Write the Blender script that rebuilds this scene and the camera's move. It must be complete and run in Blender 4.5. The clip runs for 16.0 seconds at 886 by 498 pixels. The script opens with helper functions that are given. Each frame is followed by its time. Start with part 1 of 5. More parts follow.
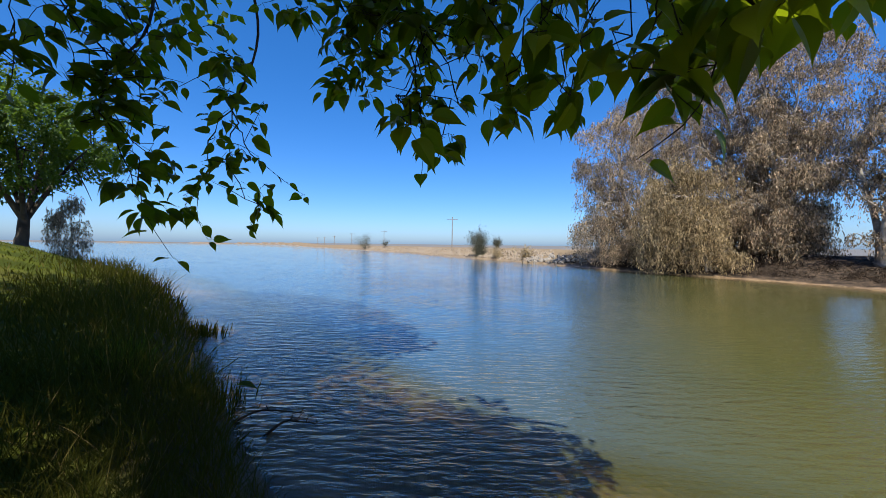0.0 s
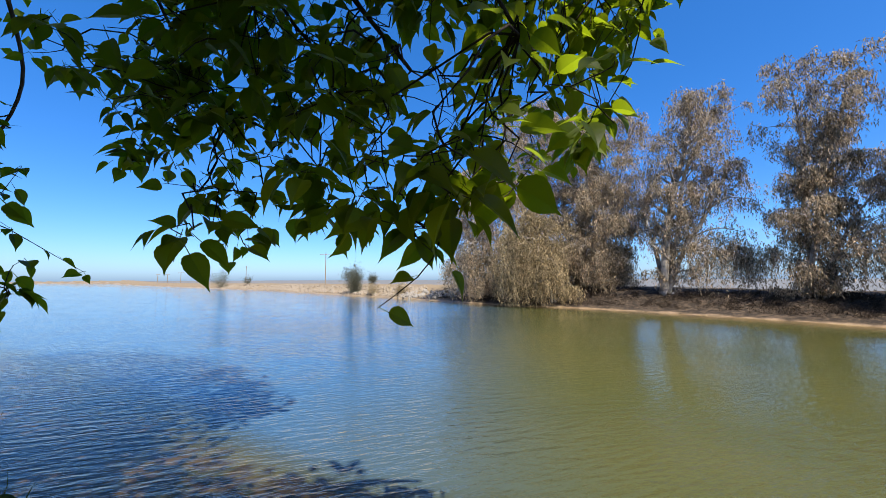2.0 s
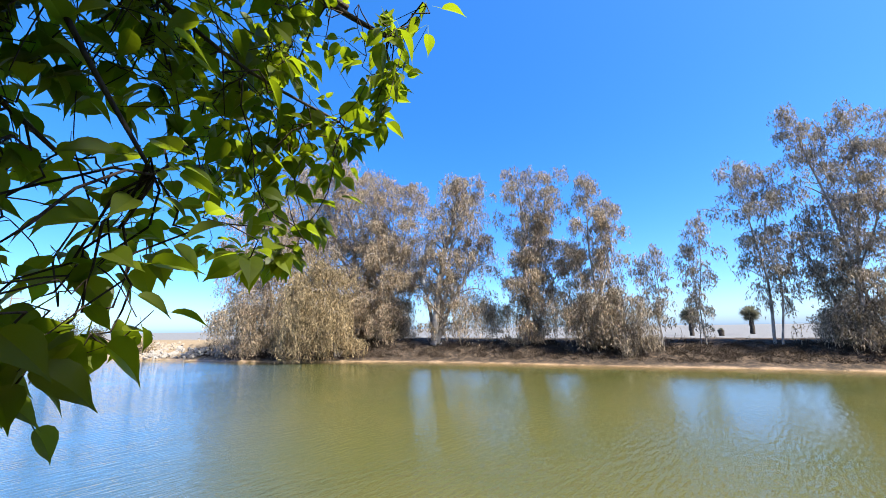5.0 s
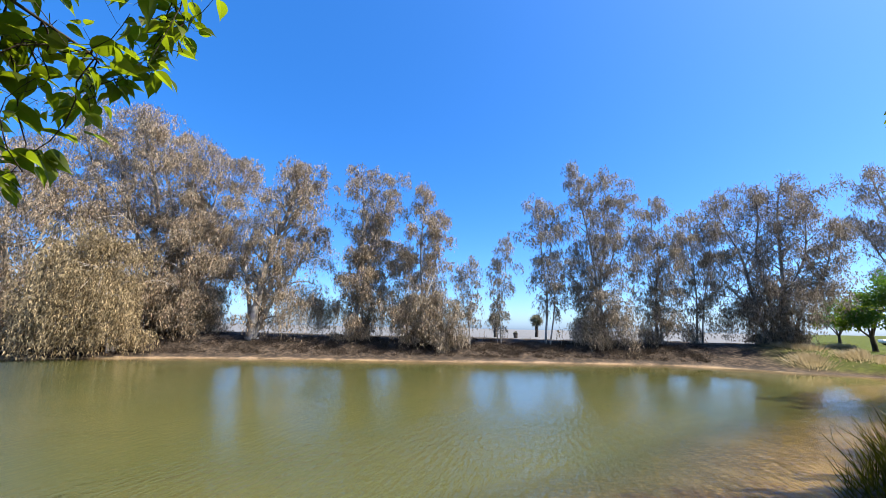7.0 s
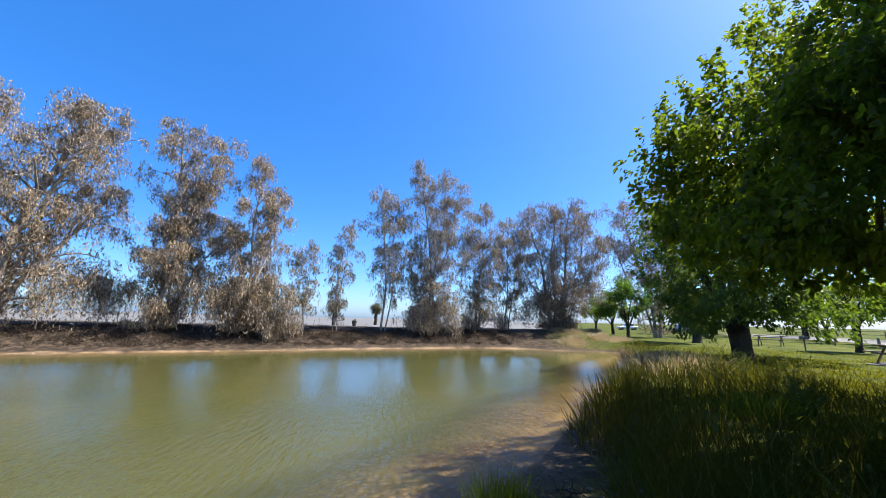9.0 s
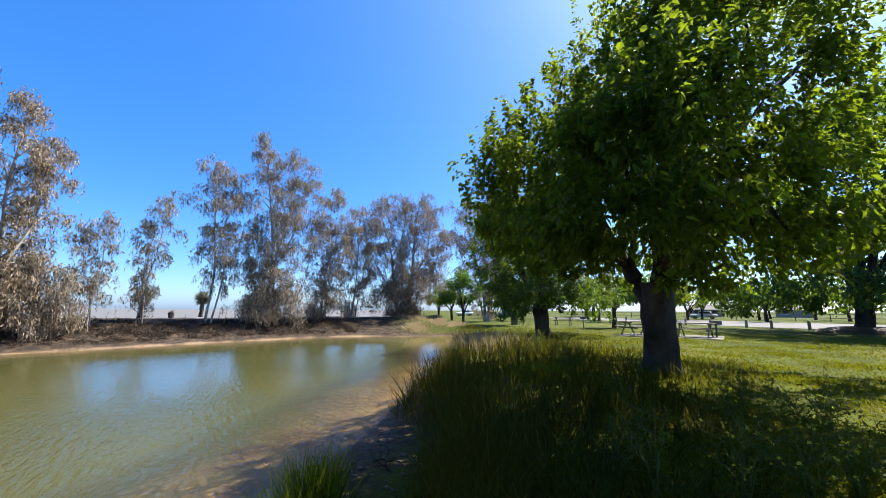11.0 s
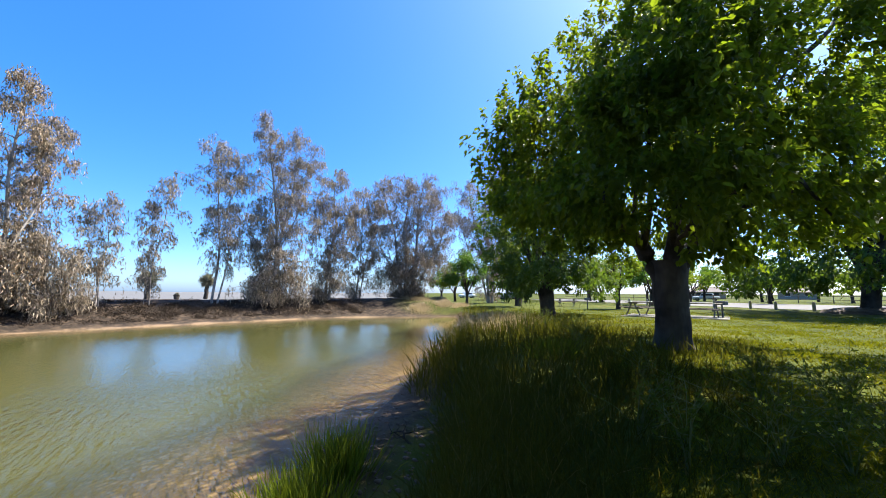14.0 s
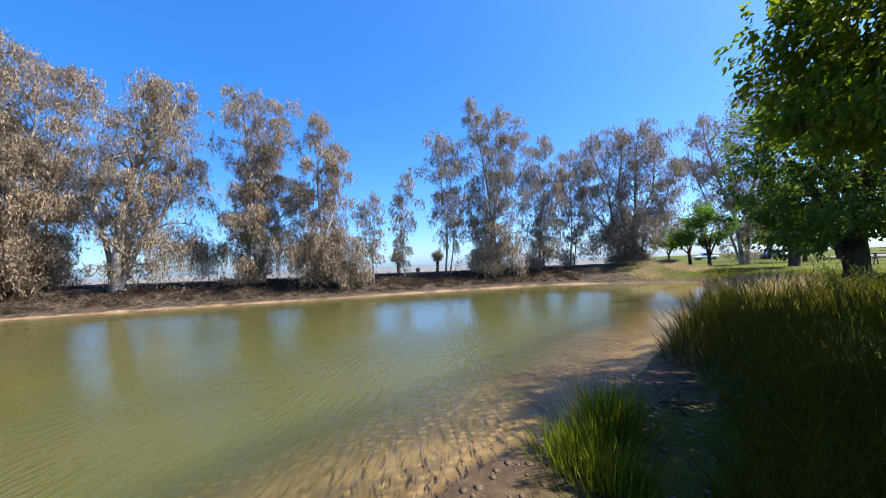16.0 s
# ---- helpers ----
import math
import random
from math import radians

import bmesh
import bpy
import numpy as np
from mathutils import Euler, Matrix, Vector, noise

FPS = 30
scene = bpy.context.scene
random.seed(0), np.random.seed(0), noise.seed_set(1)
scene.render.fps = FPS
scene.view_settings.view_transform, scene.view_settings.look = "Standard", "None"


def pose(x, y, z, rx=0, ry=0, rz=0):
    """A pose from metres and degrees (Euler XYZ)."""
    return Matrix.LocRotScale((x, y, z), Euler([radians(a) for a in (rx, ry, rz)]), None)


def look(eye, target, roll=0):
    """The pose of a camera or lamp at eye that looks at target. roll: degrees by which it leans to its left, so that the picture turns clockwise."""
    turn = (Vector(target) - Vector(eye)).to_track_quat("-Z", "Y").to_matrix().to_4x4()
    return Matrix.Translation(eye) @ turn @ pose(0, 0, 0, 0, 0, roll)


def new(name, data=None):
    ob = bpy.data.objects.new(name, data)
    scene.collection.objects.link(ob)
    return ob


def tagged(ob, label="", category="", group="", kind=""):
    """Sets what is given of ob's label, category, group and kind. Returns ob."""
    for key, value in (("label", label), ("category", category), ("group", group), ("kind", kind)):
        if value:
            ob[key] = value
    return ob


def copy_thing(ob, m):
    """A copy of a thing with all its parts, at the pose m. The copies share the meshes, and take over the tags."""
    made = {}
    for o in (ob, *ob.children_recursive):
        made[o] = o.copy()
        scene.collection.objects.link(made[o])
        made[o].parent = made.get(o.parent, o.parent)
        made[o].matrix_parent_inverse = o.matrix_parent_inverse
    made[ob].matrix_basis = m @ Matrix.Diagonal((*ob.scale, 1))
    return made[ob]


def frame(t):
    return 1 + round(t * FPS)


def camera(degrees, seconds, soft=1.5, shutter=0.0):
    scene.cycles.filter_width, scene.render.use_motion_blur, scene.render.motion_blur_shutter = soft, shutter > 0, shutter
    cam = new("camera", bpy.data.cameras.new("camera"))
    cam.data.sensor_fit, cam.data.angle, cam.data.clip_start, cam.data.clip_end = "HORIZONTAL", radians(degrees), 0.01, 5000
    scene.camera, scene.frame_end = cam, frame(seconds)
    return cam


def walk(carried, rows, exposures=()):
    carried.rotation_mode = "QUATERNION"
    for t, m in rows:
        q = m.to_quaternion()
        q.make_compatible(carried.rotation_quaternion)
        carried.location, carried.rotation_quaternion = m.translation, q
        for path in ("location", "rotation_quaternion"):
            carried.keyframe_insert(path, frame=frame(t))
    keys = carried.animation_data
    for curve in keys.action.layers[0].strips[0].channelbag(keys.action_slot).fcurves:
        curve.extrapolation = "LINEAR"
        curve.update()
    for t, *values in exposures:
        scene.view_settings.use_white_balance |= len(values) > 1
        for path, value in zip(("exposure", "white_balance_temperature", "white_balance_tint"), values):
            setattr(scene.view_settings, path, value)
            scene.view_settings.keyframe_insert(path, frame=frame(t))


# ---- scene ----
cam = camera(100.4, 16.0, 0.5)
PATH = [
    (0, pose(-0.000, -0.001, 2.050, 89.48, -0.68, 0.00)),
    (0.5, pose(0.046, -0.023, 2.091, 90.11, 0.01, -2.82)),
    (1, pose(0.101, -0.052, 2.112, 91.05, 0.11, -6.96)),
    (1.5, pose(0.164, -0.078, 2.154, 92.66, 0.30, -12.51)),
    (2, pose(0.254, -0.102, 2.288, 94.92, 0.24, -18.84)),
    (2.5, pose(0.343, -0.116, 2.415, 97.41, 0.01, -25.11)),
    (3, pose(0.393, -0.132, 2.501, 99.70, -0.14, -30.51)),
    (3.5, pose(0.425, -0.172, 2.546, 101.36, 0.19, -35.12)),
    (4, pose(0.455, -0.234, 2.555, 102.30, 0.63, -39.56)),
    (6.5, pose(0.517, -0.692, 2.359, 101.57, -0.41, -69.17)),
    (7, pose(0.435, -0.822, 2.331, 102.09, -0.99, -75.50)),
    (7.5, pose(0.377, -0.936, 2.315, 102.27, -1.23, -81.77)),
    (8, pose(0.309, -1.019, 2.329, 101.29, -1.76, -87.85)),
    (8.5, pose(0.249, -1.111, 2.297, 101.00, -1.86, -93.53)),
    (9, pose(0.194, -1.175, 2.267, 100.83, -1.25, -99.39)),
    (9.5, pose(0.130, -1.259, 2.239, 100.48, -0.39, -105.20)),
    (10, pose(0.094, -1.327, 2.207, 99.98, 0.12, -111.06)),
    (12.5, pose(-0.199, -1.473, 2.177, 99.09, -1.57, -130.60)),
    (13, pose(-0.102, -1.449, 2.148, 98.80, -1.60, -130.64)),
    (13.5, pose(0.033, -1.397, 2.104, 98.02, -1.20, -127.76)),
    (14, pose(0.178, -1.297, 2.067, 96.81, -0.28, -121.67)),
    (14.5, pose(0.278, -1.167, 2.045, 95.72, 0.92, -113.99)),
    (15, pose(0.332, -1.061, 2.036, 94.72, 1.76, -106.43)),
    (15.5, pose(0.381, -0.951, 2.009, 93.76, 2.28, -99.07)),
    (16, pose(0.377, -0.798, 1.984, 92.59, 2.46, -90.26)),
]
walk(cam, PATH, [(0, 0.95), (1.5, 1.05), (2.5, 1.4), (4, 1.87), (7, 1.58), (9.5, 1.52), (13, 1.67), (14.5, 1.76), (16, 1.56)])

# ---- light ----
SUN_EL, SUN_AZ = radians(54), radians(179)
world = bpy.data.worlds.new("sky")
scene.world = world
world.use_nodes = True
wn = world.node_tree.nodes
sky = wn.new("ShaderNodeTexSky")
sky.sky_type, sky.sun_disc = "NISHITA", False
sky.sun_elevation, sky.sun_rotation = SUN_EL, SUN_AZ
sky.air_density, sky.dust_density, sky.ozone_density = 0.8, 1.15, 4.0
deep = wn.new("ShaderNodeHueSaturation")
deep.inputs["Hue"].default_value = 0.503
deep.inputs["Saturation"].default_value = 1.32
wn["Background"].inputs["Strength"].default_value = 0.11
world.node_tree.links.new(sky.outputs[0], deep.inputs["Color"])
cool = wn.new("ShaderNodeMixRGB")
cool.blend_type = "MULTIPLY"
cool.inputs[0].default_value, cool.inputs[2].default_value = 1.0, (0.90, 0.99, 1.12, 1)
world.node_tree.links.new(deep.outputs[0], cool.inputs[1])
blue = wn.new("ShaderNodeMixRGB")
blue.inputs[0].default_value, blue.inputs[2].default_value = 0.28, (0.19, 0.94, 2.68, 1)
world.node_tree.links.new(cool.outputs[0], blue.inputs[1])
world.node_tree.links.new(blue.outputs[0], wn["Background"].inputs["Color"])
sun_data = bpy.data.lights.new("sun", "SUN")
sun_data.energy, sun_data.angle, sun_data.color = 5.0, radians(0.55), (1.0, 0.95, 0.86)
sun = new("sun", sun_data)
to_sun = Vector((math.sin(SUN_AZ) * math.cos(SUN_EL), math.cos(SUN_AZ) * math.cos(SUN_EL), math.sin(SUN_EL)))
sun.matrix_world = look(to_sun * 60, (0, 0, 0))


# ---- materials ----
class Nodes:
    """A short way to write node trees."""

    def __init__(self, name):
        self.mat = bpy.data.materials.new(name)
        self.mat.use_nodes = True
        self.t = self.mat.node_tree
        self.t.nodes.clear()
        self.out = self.t.nodes.new("ShaderNodeOutputMaterial")

    def add(self, kind, **values):
        n = self.t.nodes.new("ShaderNode" + kind)
        for key, v in values.items():
            slot = n.inputs[int(key[1:])] if key[0] == "i" and key[1:].isdigit() else n.inputs[key.replace("_", " ")]
            if isinstance(v, bpy.types.NodeSocket):
                self.t.links.new(v, slot)
            else:
                slot.default_value = v
        return n

    def noise(self, scale, detail=4, rough=0.6, vec=None, out=0):
        n = self.add("TexNoise", Scale=scale, Detail=detail, Roughness=rough)
        self.t.links.new(vec or self.pos(), n.inputs["Vector"])
        return n.outputs[out]

    def pos(self):
        return self.add("NewGeometry").outputs["Position"]

    def island(self):
        return self.add("NewGeometry").outputs["Random Per Island"]

    def ramp(self, fac, *stops):
        n = self.add("ValToRGB", Fac=fac)
        e = n.color_ramp.elements
        while len(e) < len(stops):
            e.new(0.5)
        for el, (p, c) in zip(e, stops):
            el.position, el.color = p, (*c, 1) if isinstance(c, tuple) else (c, c, c, 1)
        return n.outputs[0]

    def mix(self, fac, a, b, blend="MIX"):
        n = self.add("MixRGB", Fac=fac)
        n.blend_type = blend
        for k, v in ((1, a), (2, b)):
            if isinstance(v, tuple):
                n.inputs[k].default_value = (*v, 1)
            else:
                self.t.links.new(v, n.inputs[k])
        return n.outputs[0]

    def math(self, op, a, b=0.0, c=0.0):
        n = self.add("Math", i0=a, i1=b, i2=c)
        n.operation = op
        return n.outputs[0]

    def attr(self, name):
        n = self.add("Attribute")
        n.attribute_name = name
        return n.outputs["Fac"]

    def smooth(self, v, lo, hi):
        n = self.add("MapRange", Value=v, From_Min=lo, From_Max=hi)
        n.interpolation_type = "SMOOTHSTEP"
        return n.outputs[0]

    def bump(self, height, strength=0.5, distance=0.02):
        return self.add("Bump", Height=height, Strength=strength, Distance=distance).outputs[0]

    def scaled(self, x, y, z, rot=0.0):
        n = self.add("Mapping", Vector=self.pos(), Scale=(x, y, z), Rotation=(0, 0, rot))
        return n.outputs[0]

    def done(self, shader):
        self.t.links.new(shader, self.out.inputs[0])
        return self.mat

    def surface(self, colour, rough=0.9, normal=None, spec=0.3, metal=0.0):
        kw = dict(Base_Color=(*colour, 1) if isinstance(colour, tuple) else colour, Roughness=rough, Metallic=metal)
        n = self.add("BsdfPrincipled", **kw)
        n.inputs["Specular IOR Level"].default_value = spec
        if normal is not None:
            self.t.links.new(normal, n.inputs["Normal"])
        return self.done(n.outputs[0])


def leaf_material(name, stops, through_light, gloss=0.45, glow=0.45, spec=0.35):
    n = Nodes(name)
    pick = n.math("FRACT", n.math("ADD", n.island(), n.add("ObjectInfo").outputs["Random"]))
    col = n.ramp(pick, *stops)
    col = n.mix(n.math("MULTIPLY", n.noise(0.9, 3), 0.45), col, tuple(c * 0.45 for c in stops[0][1]))
    p = n.add("BsdfPrincipled", Base_Color=col, Roughness=gloss)
    p.inputs["Specular IOR Level"].default_value = spec
    tr = n.add("BsdfTranslucent", Color=n.mix(0.5, col, through_light))
    return n.done(n.add("MixShader", Fac=glow, i1=p.outputs[0], i2=tr.outputs[0]).outputs[0])


def bark_material(name, dark, light, scale=9.0):
    n = Nodes(name)
    v = n.scaled(1, 1, 0.22)
    f = n.noise(scale, 6, 0.65, v)
    big = n.noise(1.1, 3)
    col = n.mix(n.smooth(big, 0.35, 0.7), n.mix(f, dark, light), tuple(c * 0.6 for c in dark))
    return n.surface(col, 0.92, n.bump(f, 0.9, 0.03), 0.15)


M_MULBERRY = leaf_material("mulberry_leaf", ((0.0, (0.029, 0.040, 0.004)), (0.6, (0.053, 0.070, 0.005)), (1.0, (0.112, 0.138, 0.010))), (0.45, 0.58, 0.010), 0.42, 0.52, 0.18)
M_PARK_LEAF = leaf_material("park_tree_leaf", ((0.0, (0.026, 0.046, 0.008)), (0.7, (0.055, 0.088, 0.010)), (1.0, (0.13, 0.17, 0.015))), (0.36, 0.47, 0.012), 0.5, 0.54, 0.18)
M_SHADE_LEAF = leaf_material("shade_tree_leaf", ((0.0, (0.026, 0.055, 0.011)), (0.7, (0.042, 0.088, 0.013)), (1.0, (0.08, 0.14, 0.018))), (0.24, 0.36, 0.015), 0.5, 0.45)
M_BRIGHT_LEAF = leaf_material("bright_green_leaf", ((0.0, (0.035, 0.085, 0.012)), (1.0, (0.075, 0.16, 0.02))), (0.18, 0.34, 0.02))
M_GUM_LEAF = leaf_material("gum_leaf", ((0.0, (0.04, 0.033, 0.024)), (0.35, (0.16, 0.128, 0.086)), (0.7, (0.44, 0.345, 0.235)), (1.0, (0.58, 0.40, 0.25))), (0.50, 0.39, 0.24), 0.6, 0.24, 0.15)
M_GUM_PALE = leaf_material("pale_gum_leaf", ((0.0, (0.05, 0.04, 0.022)), (0.4, (0.20, 0.155, 0.09)), (1.0, (0.55, 0.41, 0.225))), (0.50, 0.38, 0.19), 0.6, 0.24, 0.15)
M_GUM_GREY = leaf_material("grey_gum_leaf", ((0.0, (0.04, 0.035, 0.027)), (0.45, (0.19, 0.158, 0.115)), (1.0, (0.56, 0.445, 0.315))), (0.50, 0.40, 0.27), 0.6, 0.26, 0.15)
M_GUM_DARK = leaf_material("dark_gum_leaf", ((0.0, (0.05, 0.043, 0.034)), (0.45, (0.19, 0.155, 0.115)), (1.0, (0.46, 0.36, 0.26))), (0.42, 0.33, 0.22), 0.6, 0.26, 0.15)
M_BUSH = leaf_material("levee_bush_leaf", ((0.0, (0.035, 0.036, 0.022)), (1.0, (0.13, 0.125, 0.075))), (0.16, 0.16, 0.08), 0.6, 0.25, 0.15)
M_PALM = leaf_material("palm_frond", ((0.0, (0.10, 0.10, 0.07)), (1.0, (0.24, 0.22, 0.16))), (0.26, 0.25, 0.15))
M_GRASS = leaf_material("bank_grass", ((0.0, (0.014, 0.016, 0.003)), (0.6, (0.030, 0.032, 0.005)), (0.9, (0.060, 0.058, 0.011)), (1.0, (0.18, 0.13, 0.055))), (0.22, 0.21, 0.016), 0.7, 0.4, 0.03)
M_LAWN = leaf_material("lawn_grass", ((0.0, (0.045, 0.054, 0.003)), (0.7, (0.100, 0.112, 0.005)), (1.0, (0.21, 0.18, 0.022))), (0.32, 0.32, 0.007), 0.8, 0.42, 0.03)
M_DRY = leaf_material("dry_grass", ((0.0, (0.26, 0.20, 0.11)), (1.0, (0.50, 0.39, 0.23))), (0.5, 0.4, 0.22))
M_BARK = bark_material("furrowed_bark", (0.035, 0.028, 0.022), (0.11, 0.09, 0.07))
M_GUM_BARK = bark_material("gum_bark", (0.19, 0.16, 0.13), (0.50, 0.45, 0.39), 4.0)
M_TWIG = bark_material("twig_bark", (0.035, 0.025, 0.02), (0.10, 0.075, 0.055), 30.0)


def plain(name, a, b, scale=20.0, rough=0.85, bump=0.3, spec=0.25, metal=0.0):
    n = Nodes(name)
    f = n.noise(scale, 5)
    big = n.noise(scale * 0.12, 3)
    return n.surface(n.mix(n.math("MULTIPLY", n.math("ADD", f, big), 0.5), a, b), rough, n.bump(f, bump, 0.01), spec, metal)


M_WOOD = plain("weathered_wood", (0.10, 0.075, 0.05), (0.26, 0.20, 0.14), 25)
M_TABLE = plain("brown_table_coating", (0.07, 0.05, 0.035), (0.16, 0.12, 0.085), 25, 0.6)
M_METAL = plain("dull_metal", (0.10, 0.10, 0.10), (0.2, 0.2, 0.19), 30, 0.5, 0.1, 0.5, 0.6)
M_CONCRETE = plain("concrete", (0.12, 0.11, 0.09), (0.20, 0.185, 0.155), 14)
M_ASPHALT = plain("pale_asphalt", (0.10, 0.093, 0.085), (0.155, 0.146, 0.134), 3)
M_ROCK = plain("riprap_rock", (0.09, 0.08, 0.07), (0.30, 0.27, 0.23), 5, 0.9, 0.6)
M_WALL = plain("pale_wall", (0.26, 0.22, 0.17), (0.36, 0.31, 0.25), 2)
M_ROOF = plain("brown_roof", (0.12, 0.10, 0.09), (0.20, 0.17, 0.15), 4)
M_GLASS = plain("dark_window", (0.02, 0.025, 0.03), (0.04, 0.045, 0.05), 2, 0.15, 0.0, 0.5)
M_FLOWER = plain("yellow_flower", (0.55, 0.50, 0.05), (0.75, 0.68, 0.10), 30)
M_WHITE = plain("white_board", (0.7, 0.7, 0.68), (0.8, 0.8, 0.78), 10)
M_STEM = plain("pale_stem", (0.07, 0.09, 0.025), (0.13, 0.14, 0.05), 40)


# ---- ground and water: heights from the distance to the shore ----
NEAR_SHORE = [(27.6, -19.5), (22.6, -16.6), (14.8, -11.0), (10.2, -7.0), (8.3, -5.4), (6.2, -3.6), (4.7, -2.2), (3.9, -1.4), (1.9, 0.3),
              (-0.2, 2.0), (-2.3, 3.8), (-2.9, 5.0), (-3.9, 6.6), (-5.3, 8.3), (-9.0, 12.5), (-13.5, 17.5), (-21, 25), (-30, 30), (-60, 36), (-300, 100)]
FAR_SHORE = [(-1300, 700), (-900, 1000), (-600, 1050), (-280, 650), (-99, 271), (-30, 138), (-13, 108), (5.5, 61.5), (12.7, 44), (16.8, 31.0),
             (20.5, 25.5), (24, 17.4), (26.2, 9.5), (28.2, 2.5), (30, -3), (31.3, -9), (30.5, -13.5)]


def chain_distance(x, y, chain):
    best = np.full(x.shape, 1e9)
    for (ax, ay), (bx, by) in zip(chain, chain[1:]):
        dx, dy = bx - ax, by - ay
        t = np.clip(((x - ax) * dx + (y - ay) * dy) / (dx * dx + dy * dy), 0, 1)
        best = np.minimum(best, np.hypot(x - ax - t * dx, y - ay - t * dy))
    return best


def in_lake(x, y):
    ring = NEAR_SHORE + FAR_SHORE
    inside = np.zeros(x.shape, bool)
    for (ax, ay), (bx, by) in zip(ring, ring[1:] + ring[:1]):
        if ay != by:
            inside ^= ((ay > y) != (by > y)) & (x < (bx - ax) * (y - ay) / (by - ay) + ax)
    return inside


def ripple_noise(x, y, s, seed=0):
    """A cheap smooth noise made of turned sine waves, about -1 to 1."""
    out = np.zeros(x.shape)
    r = random.Random(seed)
    for k in range(7):
        a, f, p = r.uniform(0, 6.28), s * r.uniform(0.5, 1.8), r.uniform(0, 6.28)
        out += np.sin((x * math.cos(a) + y * math.sin(a)) * f + p)
    return out / 4.0


def step(a, b, v):
    t = np.clip((v - a) / (b - a), 0, 1)
    return t * t * (3 - 2 * t)


def mud_strip(x):
    """Share of the trodden mud shelf between grass and water, along the shore."""
    return step(1.2, 2.4, x) * np.clip((7.8 - x) / 3.2, 0, 1.1)


def land(x, y):
    """Height, distance from the water (negative in it) and how far the place belongs to the far bank."""
    x, y = np.asarray(x, float), np.asarray(y, float)
    dn, df = chain_distance(x, y, NEAR_SHORE + [FAR_SHORE[0]]), chain_distance(x, y, FAR_SHORE + [NEAR_SHORE[0]])
    wet = in_lake(x, y)
    wob = ripple_noise(x, y, 1.7, 3) * 0.12 + ripple_noise(x, y, 0.5, 4) * 0.2
    far = np.where(df < dn, 1.0, 0.0)
    d = np.minimum(dn, df)
    d = np.where(wet, -d, d) + wob * np.where(np.hypot(x, y) < 150, 1, 0)
    up = np.maximum(d, 0)
    left = step(-3, -16, x) * step(2, 15, y)
    mud = mud_strip(x) * (1 - far)
    shelf = 1.35 * mud
    near_h = 0.05 * step(0, 0.5, up) + 0.40 * step(shelf, 1.1 + shelf, up) + 0.33 * step(1.0, 6.0, up) + left * 1.38 * step(0.4, 7, up)
    near_h = near_h + 0.03 * ripple_noise(x, y, 2.2, 8) * step(0.4, 2, up)
    crest = 1.42 + 0.28 * step(5, 45, y) + 3.2 * step(260, 600, y) + 0.07 * ripple_noise(x, y, 0.6, 9)
    far_h = 0.28 * step(0, 0.7, up) + 0.1 * step(0.5, 2.2, up) + (crest - 0.38) * step(0.8, 5.2, up) - 1.1 * step(10, 26, up)
    far_h = far_h + 0.08 * ripple_noise(x, y, 1.9, 5) * step(0.8, 2, up) * step(40, 8, up)
    south = step(-14, -20, y) * step(34, 28, x)
    far_h = far_h * (1 - south) + 0.8 * south * step(0, 4, up)
    h = np.where(far > 0.5, far_h, near_h)
    bed = -np.minimum(0.14 * -d + 0.05 * np.maximum(-d - 3, 0), 2.2) + 0.02 * ripple_noise(x, y, 3.0, 6) * step(0.1, 0.8, -d)
    h = np.where(d > 0, h, bed)
    return h, d, far


def height(x, y):
    return float(land(np.array([x]), np.array([y]))[0][0])


def fast_mesh(name, verts, faces, material, smooth=True):
    """A mesh from arrays; faces: an array of n-gons of one size, or a list of such arrays."""
    me = bpy.data.meshes.new(name)
    groups = faces if isinstance(faces, list) else [faces]
    groups = [np.asarray(g, np.int32) for g in groups if len(g)]
    me.vertices.add(len(verts))
    me.vertices.foreach_set("co", np.asarray(verts, np.float32).ravel())
    total = sum(g.size for g in groups)
    me.loops.add(total)
    me.loops.foreach_set("vertex_index", np.concatenate([g.ravel() for g in groups]))
    sizes = np.concatenate([np.full(len(g), g.shape[1], np.int32) for g in groups])
    me.polygons.add(len(sizes))
    me.polygons.foreach_set("loop_start", np.concatenate([[0], np.cumsum(sizes)[:-1]]).astype(np.int32))
    me.polygons.foreach_set("use_smooth", np.full(len(sizes), smooth))
    me.materials.append(material)
    me.update(calc_edges=True)
    return me


def part(name, mesh, parent=None, label="", m=None):
    ob = new(name, mesh)
    ob.parent = parent
    if m is not None:
        ob.matrix_basis = m
    return tagged(ob, label)


def thing(name, x, y, z, label, category, group="", kind=""):
    ob = new(name)
    ob.empty_display_size = 0.2
    ob.location = (x, y, z)
    return tagged(ob, label, category, group, kind)


# polar sheet that reaches the horizon, finest round the path
RINGS = np.concatenate([[0.15], np.geomspace(0.5, 60, 200), np.geomspace(63, 4200, 60)])
SPOKES = 360
ANG = np.linspace(0, 2 * math.pi, SPOKES, endpoint=False)
GX, GY = RINGS[:, None] * np.sin(ANG), RINGS[:, None] * np.cos(ANG)
GZ, GD, GF = (a.reshape(GX.shape) for a in land(GX.ravel(), GY.ravel()))
idx = np.arange(GX.size).reshape(GX.shape)
QUADS = np.stack([idx[:-1], np.roll(idx, -1, 1)[:-1], np.roll(idx, -1, 1)[1:], idx[1:]], -1).reshape(-1, 4)


def store(me, name, values):
    me.attributes.new(name, "FLOAT", "POINT").data.foreach_set("value", np.asarray(values, np.float32).ravel())


